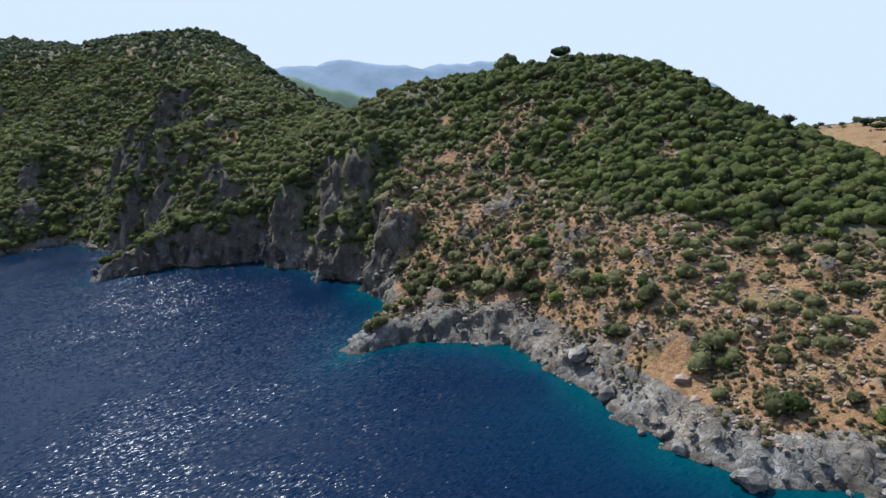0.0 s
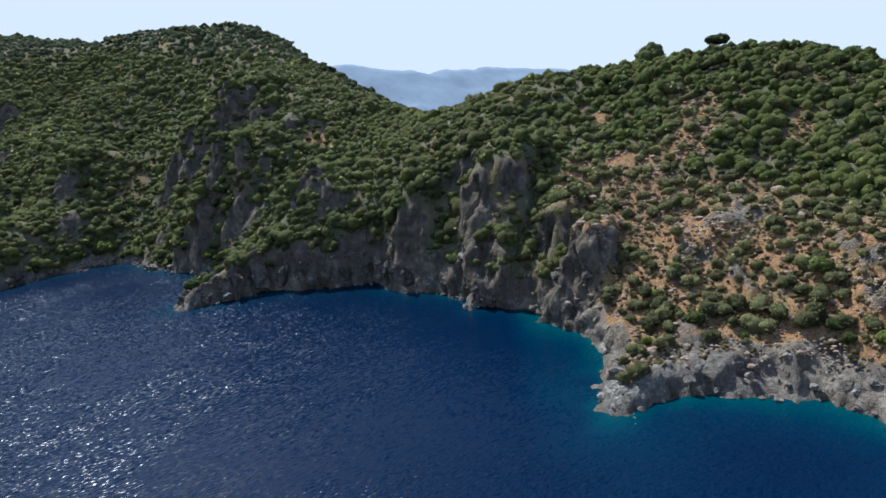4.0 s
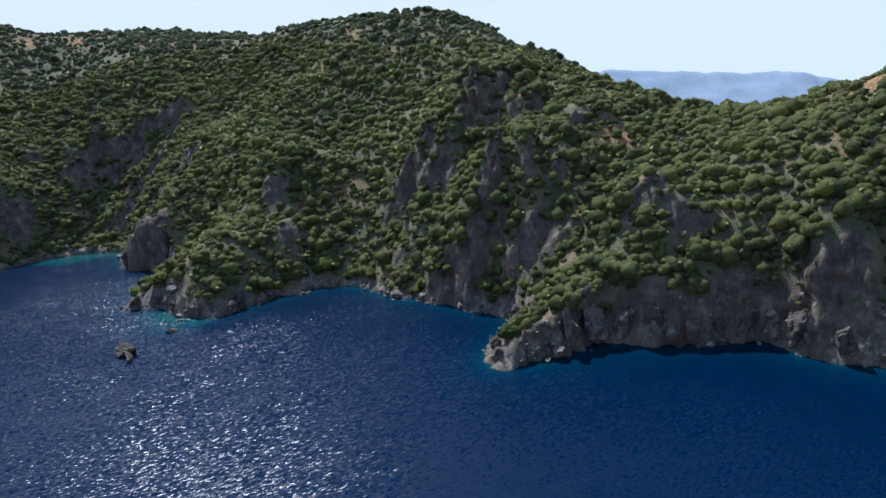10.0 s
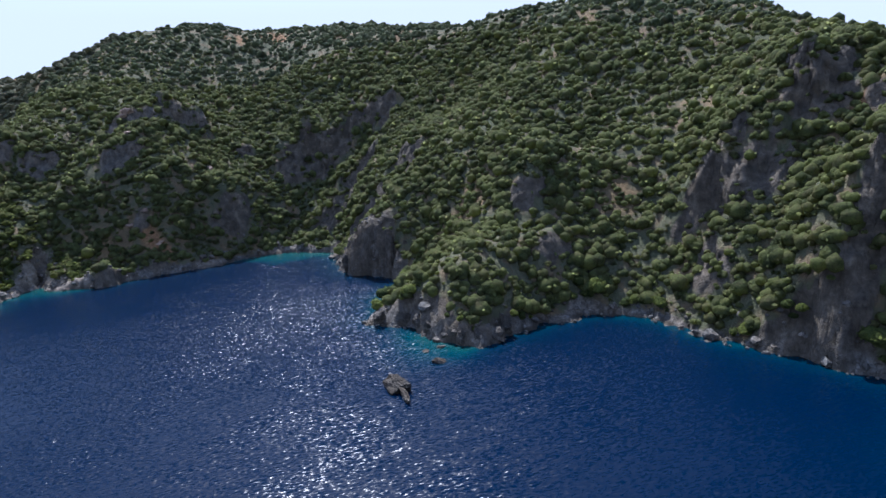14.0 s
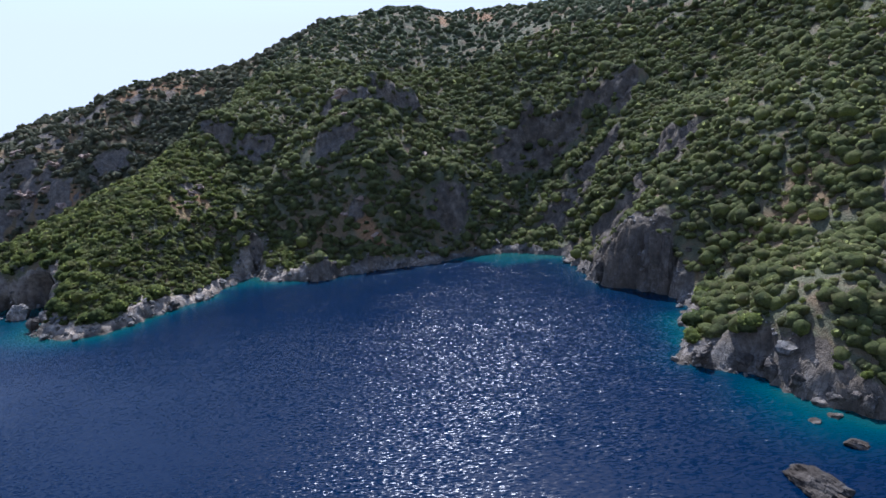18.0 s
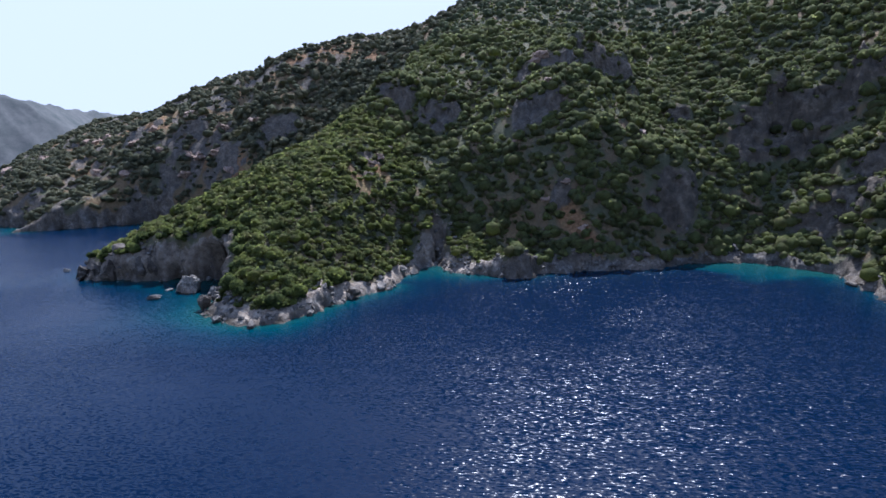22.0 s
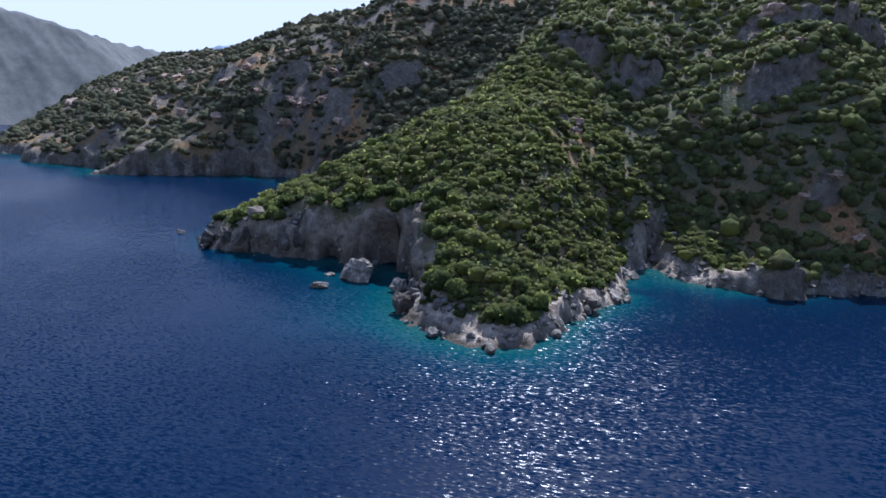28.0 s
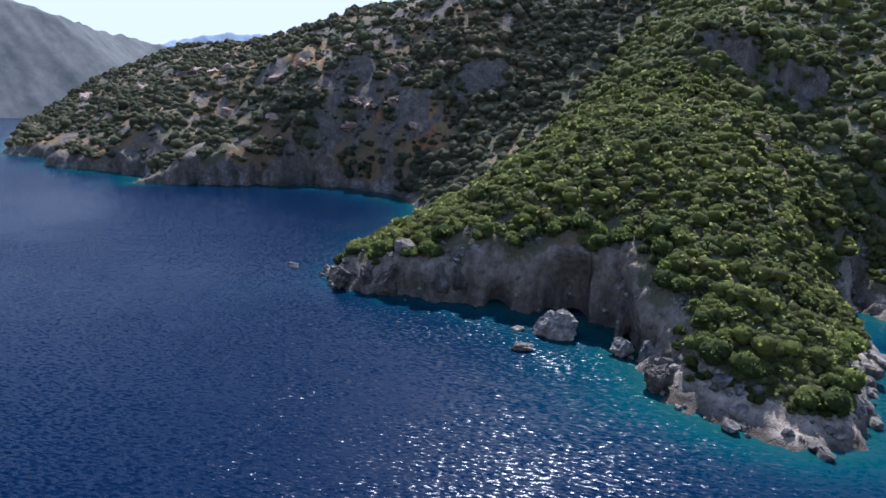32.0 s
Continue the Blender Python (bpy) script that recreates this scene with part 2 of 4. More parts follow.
def sea_material():
    m, n, l, p = material("sea_water", 0.21, 0.125)
    p.inputs["IOR"].default_value = 1.333
    where = n.new("ShaderNodeTexCoord").outputs["Object"]
    deep = n.new("ShaderNodeAttribute")
    deep.attribute_name = "shallow"
    patch = noise_node(n, l, where, 0.05, 4)
    f = maths(n, l, "MULTIPLY", deep.outputs["Fac"], maths(n, l, "ADD", patch, 0.5))
    l.new(ramp(n, l, f, [(0.0, (0.0, 0.0062, 0.021)), (0.3, (0.0, 0.0125, 0.0285)), (0.62, (0.0, 0.029, 0.040)), (1.0, (0.007, 0.048, 0.044))]), p.inputs["Base Color"])
    # wavelets: each facet of the water leans its own way, more in the gusts than in the calm stretches
    stretch = n.new("ShaderNodeMapping")
    stretch.vector_type = "TEXTURE"
    stretch.inputs["Rotation"].default_value = (0, 0, radians(40))
    stretch.inputs["Scale"].default_value = (2.4, 1.0, 1.0)
    l.new(where, stretch.inputs["Vector"])
    gust = noise_node(n, l, where, 0.018, 5, 0.62)
    lean = None
    for scale, detail, most in ((0.4, 2.0, 0.22), (3.0, 2.0, 1.62)):
        tex = n.new("ShaderNodeTexNoise")
        tex.inputs["Scale"].default_value, tex.inputs["Detail"].default_value, tex.inputs["Roughness"].default_value = scale, detail, 0.6
        l.new(stretch.outputs[0], tex.inputs["Vector"])
        middle, much = n.new("ShaderNodeVectorMath"), n.new("ShaderNodeVectorMath")
        middle.operation, much.operation = "SUBTRACT", "MULTIPLY"
        middle.inputs[1].default_value = (0.5, 0.5, 0.5)
        much.inputs[1].default_value = (most, most, 0)
        l.new(tex.outputs["Color"], middle.inputs[0])
        l.new(middle.outputs[0], much.inputs[0])
        if lean is None:
            lean = much.outputs[0]
        else:
            both = n.new("ShaderNodeVectorMath")
            both.operation = "ADD"
            l.new(lean, both.inputs[0])
            l.new(much.outputs[0], both.inputs[1])
            lean = both.outputs[0]
    # the wavelets run with the wind and lean less across it
    down = (-math.sin(radians(SUN_LEFT)), math.cos(radians(SUN_LEFT)), 0)
    along, way, across, slope = (n.new("ShaderNodeVectorMath") for _ in range(4))
    along.operation, way.operation, across.operation, slope.operation = "DOT_PRODUCT", "SCALE", "SCALE", "ADD"
    along.inputs[1].default_value = down
    way.inputs[0].default_value = [0.46 * c for c in down]
    across.inputs["Scale"].default_value = 0.74
    l.new(lean, along.inputs[0])
    l.new(along.outputs["Value"], way.inputs["Scale"])
    l.new(lean, across.inputs[0])
    l.new(way.outputs[0], slope.inputs[0])
    l.new(across.outputs[0], slope.inputs[1])
    wind = n.new("ShaderNodeVectorMath")
    wind.operation = "SCALE"
    l.new(slope.outputs[0], wind.inputs[0])
    l.new(ramp(n, l, gust, [(0.4, (0.38, 0.38, 0.38)), (0.58, (1, 1, 1))]), wind.inputs["Scale"])
    upright, unit = n.new("ShaderNodeVectorMath"), n.new("ShaderNodeVectorMath")
    upright.operation, unit.operation = "ADD", "NORMALIZE"
    upright.inputs[1].default_value = (0, 0, 1)
    l.new(wind.outputs[0], upright.inputs[0])
    l.new(upright.outputs[0], unit.inputs[0])
    l.new(unit.outputs[0], p.inputs["Normal"])
    return m


# Haze is painted into the colour, and a faint glow lifts it.
def painted_haze_material(name, low, high, glow):
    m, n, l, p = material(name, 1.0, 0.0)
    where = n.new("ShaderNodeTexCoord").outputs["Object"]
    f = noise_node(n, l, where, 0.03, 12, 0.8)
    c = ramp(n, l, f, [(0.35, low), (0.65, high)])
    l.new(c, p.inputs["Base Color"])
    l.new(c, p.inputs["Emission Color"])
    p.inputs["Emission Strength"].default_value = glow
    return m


GROUND, ROCK, SEA = ground_material(), rock_material(), sea_material()
ROCK_CLIFF = rock_material("cliff_limestone", 0.6, 0.45)
ROCK_PINK = rock_material("rosy_limestone", 0.3, 0.75, 0.4)
ROCK_PALE = rock_material("pale_limestone", 0.0, 0.85)
ROCK_OCHRE = rock_material("earthy_stones", 0.5, 0.6, 0.3)
ROCK_DARK = rock_material("stained_limestone", 0.95, 0.36)
LEAF_ONE = leaf_material("maquis_leaves", (0.066, 0.084, 0.027), (0.15, 0.174, 0.046), (0.25, 0.265, 0.068), False)
LEAF_ALL = leaf_material("maquis_cover", (0.066, 0.084, 0.027), (0.15, 0.174, 0.046), (0.25, 0.265, 0.068), True)
# Paler than the shore maquis: some distance haze is put into the leaf colour.
LEAF_MID = leaf_material("haze_lifted_maquis", (0.09, 0.106, 0.045), (0.172, 0.192, 0.07), (0.275, 0.288, 0.1), True)
# Greyer and bluer leaves for the heights, with haze painted in.
LEAF_HIGH = leaf_material("haze_greyed_maquis", (0.075, 0.095, 0.052), (0.132, 0.16, 0.084), (0.21, 0.232, 0.12), True)
LEAF_OLIVE = leaf_material("olive_scrub", (0.12, 0.125, 0.055), (0.215, 0.215, 0.095), (0.33, 0.315, 0.145), True)
LEAF_OLIVE_ONE = leaf_material("olive_shrub", (0.11, 0.11, 0.05), (0.205, 0.2, 0.09), (0.32, 0.30, 0.14), False)
LEAF_FAR = leaf_material("grey_scrub", (0.085, 0.094, 0.058), (0.15, 0.157, 0.095), (0.24, 0.236, 0.145), True)
LEAF_EAST = leaf_material("hill_maquis", (0.066, 0.088, 0.034), (0.15, 0.18, 0.056), (0.275, 0.295, 0.09), True)
LEAF_DRY = leaf_material("dry_scrub", (0.09, 0.085, 0.045), (0.19, 0.165, 0.085), (0.33, 0.28, 0.15), True)
LEAF_PINE = leaf_material("pine_needles", (0.056, 0.074, 0.034), (0.115, 0.14, 0.056), (0.195, 0.22, 0.088), False)
BARK = plain("bark", (0.11, 0.085, 0.065))

# ---- the lie of the land (plan) ----
SHORE_EAST = [(420, -140), (200, 5), (105, 36), (64, 48), (52, 50), (44, 57), (40, 64), (31, 80), (24, 93), (8, 96), (1, 95), (-6, 91), (-7, 97), (-3, 110), (-4, 119), (-9, 126), (-14, 134), (-20, 138), (-27, 139), (-32, 149)]
SHORE_MID = [(-42, 155), (-52, 163), (-57, 165), (-67, 162), (-79, 163), (-91, 158), (-103, 153), (-104, 160), (-100, 172), (-104, 180), (-112, 186), (-128, 193), (-142, 203), (-150, 208), (-160, 208), (-163, 202), (-174, 191), (-176, 186), (-180, 181), (-188, 185), (-198, 190), (-210, 192), (-213, 204), (-218, 224), (-224, 235), (-244, 235)]
SHORE_BAY = [(-252, 244), (-264, 260), (-268, 265), (-283, 266), (-300, 258), (-304, 250), (-303, 243), (-315, 230), (-322, 216), (-326, 208), (-338, 203), (-346, 202), (-353, 206), (-357, 209), (-349, 193), (-343, 175), (-339, 158), (-337, 148), (-342, 141), (-349, 139), (-358, 139), (-365, 147), (-374, 152), (-382, 149), (-390, 145), (-398, 139), (-407, 131), (-418, 126), (-424, 128)]
SHORE_WEST = [(-430, 142), (-442, 170), (-470, 187), (-490, 188), (-505, 182), (-512, 170), (-520, 150), (-527, 132), (-531, 122), (-540, 128), (-556, 122), (-577, 103), (-590, 112), (-612, 97), (-650, 104), (-700, 112), (-760, 150), (-860, 210), (-1000, 300)]
SHORE = np.array(SHORE_EAST + SHORE_MID + SHORE_BAY + SHORE_WEST, float)
LAND = np.vstack([SHORE, [(-1000, 900), (700, 900), (700, -300)]])
# (from, to) corners of the shore, height of its bank in metres
BANKS = [(0, 8, 2.5), (8, 13, 3.5), (13, 14, 6.0), (14, 16, 8.5), (16, 20, 6.5), (20, 24, 9.0), (24, 25, 10.0), (25, 29, 5.0), (29, 36, 2.5), (36, 41, 5.0), (41, 44, 3.5), (44, 45, 18.0), (45, 46, 8.0), (46, 48, 3.0), (48, 51, 0.8), (51, 57, 2.5), (57, 60, 1.2), (60, 66, 2.4), (66, 67, 5.0), (67, 70, 12.5), (70, 71, 11.0), (71, 72, 8.5), (72, 73, 6.0), (73, 76, 3.6), (76, 79, 3.0), (79, 82, 10.0), (82, 84, 2.5), (84, 95, 5.0)]

# Ridges, spurs and hollows: x, y, height.
EAST_HILL = [(1, 187, 46), (25, 193, 50), (46, 187, 52), (62, 179, 50), (73, 161, 44), (81, 143, 34.8), (85, 130, 29.6), (92, 116, 22), (96, 104, 18), (26, 169, 40), (57, 156, 42), (68, 123, 28), (74, 106, 20), (41, 112, 19), (51, 86, 14), (58, 77, 9), (11, 157, 32), (15, 130, 17), (1, 151, 25), (3, 136, 17), (-16, 163, 30), (-6, 167, 35), (-2, 182, 41), (-23, 181, 38)]
EAST_BACK = [(60, 250, 18), (112, 190, 10), (128, 235, 12), (150, 270, 18), (167, 262, 18.5), (182, 254, 19), (225, 232, 20), (151, 205, 13), (135, 165, 9), (170, 190, 12), (150, 130, 7), (120, 75, 7), (200, 60, 5), (300, 200, 20), (300, 60, 3), (20, 300, 26), (330, 330, 16)]
SADDLE = [(-37, 239, 39), (-54, 247, 42), (-67, 259, 48), (-12, 216, 46), (3, 203, 48), (-60, 211, 37), (-76, 215, 40), (-99, 229, 47), (-48, 191, 33), (-29, 169, 25), (-42, 167, 23), (-63, 185, 25), (-70, 175, 23), (-59, 168, 16), (-72, 163, 14), (-20, 300, 28), (-50, 340, 32)]
PEAK = [(-104, 324, 64), (-112, 326, 78.5), (-122, 327, 83), (-130, 326, 85), (-104, 305, 70), (-86, 288, 61.5), (-151, 330, 90), (-179, 340, 93), (-148, 309, 77), (-221, 348, 90), (-139, 265, 49), (-124, 240, 46), (-159, 260, 42), (-197, 286, 58), (-230, 327, 67), (-177, 241, 40), (-198, 249, 40), (-172, 257, 38), (-194, 238, 30), (-151, 237, 25), (-113, 212, 27), (-102, 192, 18), (-110, 190, 14), (-112, 201, 24), (-169, 213, 17), (-174, 221, 17), (-188, 194, 15), (-150, 420, 55), (-90, 350, 50)]
VALLEY = [(-341, 289, 48), (-335, 315, 54), (-311, 296, 37), (-354, 256, 53), (-307, 261, 20), (-235, 309, 50), (-251, 312, 53), (-258, 282, 33), (-262, 286, 28), (-288, 315, 48), (-286, 262, 9), (-302, 279, 19), (-317, 257, 26), (-323, 268, 32), (-326, 240, 29), (-334, 245, 41), (-351, 248, 47), (-348, 262, 55), (-354, 273, 60), (-402, 272, 72), (-405, 228, 53), (-400, 228, 51), (-372, 236, 38), (-379, 228, 37), (-368, 211, 24), (-359, 229, 34)]
WEST_RIDGE = [(-351, 366, 90), (-368, 351, 84), (-317, 348, 82), (-314, 447, 107), (-363, 433, 114), (-406, 417, 114), (-433, 383, 119), (-443, 359, 115), (-272, 430, 100), (-243, 397, 96), (-452, 303, 93), (-466, 293, 85), (-492, 271, 81), (-516, 245, 75), (-300, 480, 95), (-450, 460, 100), (-560, 350, 60), (-650, 310, 45)]
HEADLAND = [(-363, 186, 21), (-396, 199, 37), (-387, 192, 34), (-385, 163, 22), (-397, 153, 18), (-377, 164, 22), (-405, 145, 13), (-412, 136, 9), (-358, 164, 15), (-354, 148, 10), (-351, 149, 8), (-354, 166, 12), (-342, 157, 5), (-358, 204, 17), (-348, 208, 14), (-345, 193, 5), (-327, 208, 14), (-313, 216, 10), (-440, 205, 20), (-450, 235, 38)]
FAR_WEST = [(-490, 226, 51), (-476, 238, 49), (-479, 207, 28), (-626, 186, 36), (-471, 253, 61), (-487, 198, 21), (-499, 194, 25), (-497, 206, 35), (-508, 207, 39), (-520, 178, 26), (-555, 132, 17), (-549, 153, 15), (-552, 112, 6), (-624, 169, 34), (-541, 253, 75), (-590, 244, 68), (-628, 232, 60), (-663, 222, 53), (-724, 182, 39), (-720, 146, 20), (-692, 121, 8), (-800, 260, 24)]
# Crags: x, y, radius, height.
CRAGS = [(-19, 158, 9, 12), (-22, 147, 7, 7), (-6, 143, 5, 10, -105), (-2, 131, 4.5, 12, -118), (-41, 163, 6, 9), (40, 108, 4, 3), (17, 123, 4, 3)]
# the last number is the way that the face looks, in degrees from +x
CRAGS += [(-106, 239, 10, 11, -55), (-121, 231, 11, 12, -50), (-131, 226, 6, 8, -50), (-98, 228, 5, 7, -60), (-100, 199, 5, 9, -50), (-93, 195, 11, 10, -60), (-113, 197, 10, 10, -50), (-82, 215, 7, 7, -75), (-73, 181, 6, 6, -70), (-138, 226, 5, 5, -50)]
CRAGS += [(-349, 279, 11, 14, -20), (-306, 299, 11, 14, -50), (-293, 309, 11, 15, -50), (-272, 318, 12, 12, -70), (-325, 289, 4, 8, -50), (-268, 291, 8, 9, -60), (-311, 262, 8, 8, -50), (-279, 284, 9, 8, -55), (-247, 262, 9, 9, -60)]
CRAGS += [(-232, 274, 9, 6), (-178, 232, 6, 5), (-359, 263, 10, 8, -60), (-400, 227, 7, 7), (-384, 236, 8, 8), (-349, 247, 8, 7, -60), (-332, 232, 4, 3.5), (-379, 196, 5, 5)]
CRAGS += [(-524, 200, 7, 6, -36), (-508, 206, 6, 6, -30), (-490, 204, 7, 7, -35), (-480, 224, 9, 7, -40), (-551, 186, 8, 6, -40), (-615, 166, 10, 4)]
CRAGS += [(-170, 214, 5, 3.5), (-26, 169, 5, 5), (-66, 178, 6, 5), (-130, 212, 6, 6)]
# Caves in the headland's cliff: x, y, radius, height of the roof, depth.
CAVES = [(-381, 150, 4.5, 12, 5.5), (-393, 144, 3, 5.5, 3.5), (-404, 134, 2.5, 4, 2.5), (-368, 148.5, 3, 6, 3)]
# Bare rosy scars on the slopes: x, y, radius.
SCARS = [(-545, 185, 5), (-538, 190, 6), (-504, 196, 5), (-484, 201, 6), (-589, 173, 7), (-602, 165, 6), (-583, 179, 5), (-657, 136, 8), (-643, 142, 7), (-625, 150, 6), (-497, 257, 8), (-507, 248, 7), (-486, 264, 6), (-470, 270, 5), (-367, 190, 4), (-371, 200, 3.5), (-328, 231, 3.5), (-320, 232, 3), (-344, 246, 3), (-103, 226, 3), (-65, 238, 2.6), (-52, 238, 2.6), (-75, 206, 4), (-23, 205, 6), (-372, 386, 9), (-392, 372, 7)]


def lattice(ix, iy, iz):
    h = (ix * 374761393 + iy * 668265263 + iz * 2147483647 + 1274126177) & 0x7FFFFFFF
    h = ((h ^ (h >> 13)) * 1274126177) & 0x7FFFFFFF
    return ((h ^ (h >> 16)) & 0xFFFF) / 32767.5 - 1.0


def grain(x, y, z=0.0):
    """Smooth noise in -1..1."""
    x, y, z = np.broadcast_arrays(np.asarray(x, float), y, z)
    fx, fy, fz = np.floor(x), np.floor(y), np.floor(z)
    ix, iy, iz = (f.astype(np.int64) for f in (fx, fy, fz))
    u, v, w = ((a - f) ** 2 * (3 - 2 * (a - f)) for a, f in ((x, fx), (y, fy), (z, fz)))
    out = 0.0
    for dx in (0, 1):
        for dy in (0, 1):
            for dz in (0, 1):
                out = out + lattice(ix + dx, iy + dy, iz + dz) * (u if dx else 1 - u) * (v if dy else 1 - v) * (w if dz else 1 - w)
    return out


def fractal(x, y, z=0.0, octaves=4, gain=0.5):
    total, amp = 0.0, 1.0
    for k in range(octaves):
        total = total + amp * grain(np.asarray(x) * 2 ** k + 17.3 * k, np.asarray(y) * 2 ** k - 9.1 * k, np.asarray(z) * 2 ** k)
        amp *= gain
    return total


def smooth(a, b, x):
    t = np.clip((x - a) / (b - a), 0, 1)
    return t * t * (3 - 2 * t)


def inland(x, y):
    """Metres from the shore line, positive on land, and the height of the nearest bank."""
    much = 1.6 - 1.0 * smooth(-10, 15, x)
    x, y = x + much * fractal(x / 9, y / 9, 3.1, 3), y + much * fractal(x / 9, y / 9, 7.7, 3)
    best, inside = np.full(x.shape, 1e9), np.zeros(x.shape, bool)
    near = np.zeros(x.shape, int)
    n = len(LAND)
    for i in range(n):
        (ax, ay), (bx, by) = LAND[i], LAND[(i + 1) % n]
        ex, ey = bx - ax, by - ay
        t = np.clip(((x - ax) * ex + (y - ay) * ey) / (ex * ex + ey * ey), 0, 1)
        d = (x - ax - t * ex) ** 2 + (y - ay - t * ey) ** 2
        if i < len(SHORE) - 1:
            near = np.where(d < best, i, near)
            best = np.minimum(best, d)
        cross = ((ay > y) != (by > y)) & (x < (bx - ax) * (y - ay) / (by - ay + 1e-12) + ax)
        inside ^= cross
    bank = np.full(x.shape, 3.0)
    ledge = np.where(near < 10, 4.0, np.where((near >= 61) & (near < 66), 1.2, 0.0))
    for a, b, h in BANKS:
        bank = np.where((near >= a) & (near < b), h, bank)
    return np.where(inside, 1, -1) * np.sqrt(best), bank, ledge


def bank_at(i):
    return next((h for a, b, h in BANKS if a <= i < b), 3.0)


def spline():
    """A thin plate laid over the ridges, spurs and the top of the sea bank."""
    pts = EAST_HILL + EAST_BACK + SADDLE + PEAK + VALLEY + WEST_RIDGE + HEADLAND + FAR_WEST
    for i in range(len(SHORE) - 1):
        a, b = SHORE[i], SHORE[i + 1]
        e = b - a
        side = np.array([e[1], -e[0]]) / np.linalg.norm(e)
        if a[0] > 130 or a[0] < -720:
            continue
        count = max(1, int(np.linalg.norm(e) / 9))
        for k in range(count):
            q = a + e * (k + 0.5) / count + side * 3.5
            pts.append((q[0], q[1], bank_at(i)))
    P = np.array(pts, float)
    xy, z = P[:, :2] / 100, P[:, 2]
    d2 = ((xy[:, None] - xy[None]) ** 2).sum(-1)
    K = 0.5 * d2 * np.log(d2 + 1e-12) + np.eye(len(P)) * 0.002
    T = np.column_stack([np.ones(len(P)), xy])
    A = np.block([[K, T], [T.T, np.zeros((3, 3))]])
    w = np.linalg.solve(A, np.concatenate([z, np.zeros(3)]))
    return xy, w


PLATE = spline()


def plate(x, y):
    xy, w = PLATE
    x, y = x / 100, y / 100
    out = w[-3] + w[-2] * x + w[-1] * y
    for (cx, cy), k in zip(xy, w[:-3]):
        d2 = (x - cx) ** 2 + (y - cy) ** 2
        out = out + k * 0.5 * d2 * np.log(d2 + 1e-12)
    return out


STEP = 1.6
GX, GY = np.arange(-760, 331, STEP), np.arange(20, 481, STEP)


def bilinear(grid, xs, ys, x, y):
    fx = np.clip((x - xs[0]) / (xs[1] - xs[0]), 0, len(xs) - 1.001)
    fy = np.clip((y - ys[0]) / (ys[1] - ys[0]), 0, len(ys) - 1.001)
    ix, iy = fx.astype(int), fy.astype(int)
    u, v = fx - ix, fy - iy
    return (grid[iy, ix] * (1 - u) + grid[iy, ix + 1] * u) * (1 - v) + (grid[iy + 1, ix] * (1 - u) + grid[iy + 1, ix + 1] * u) * v


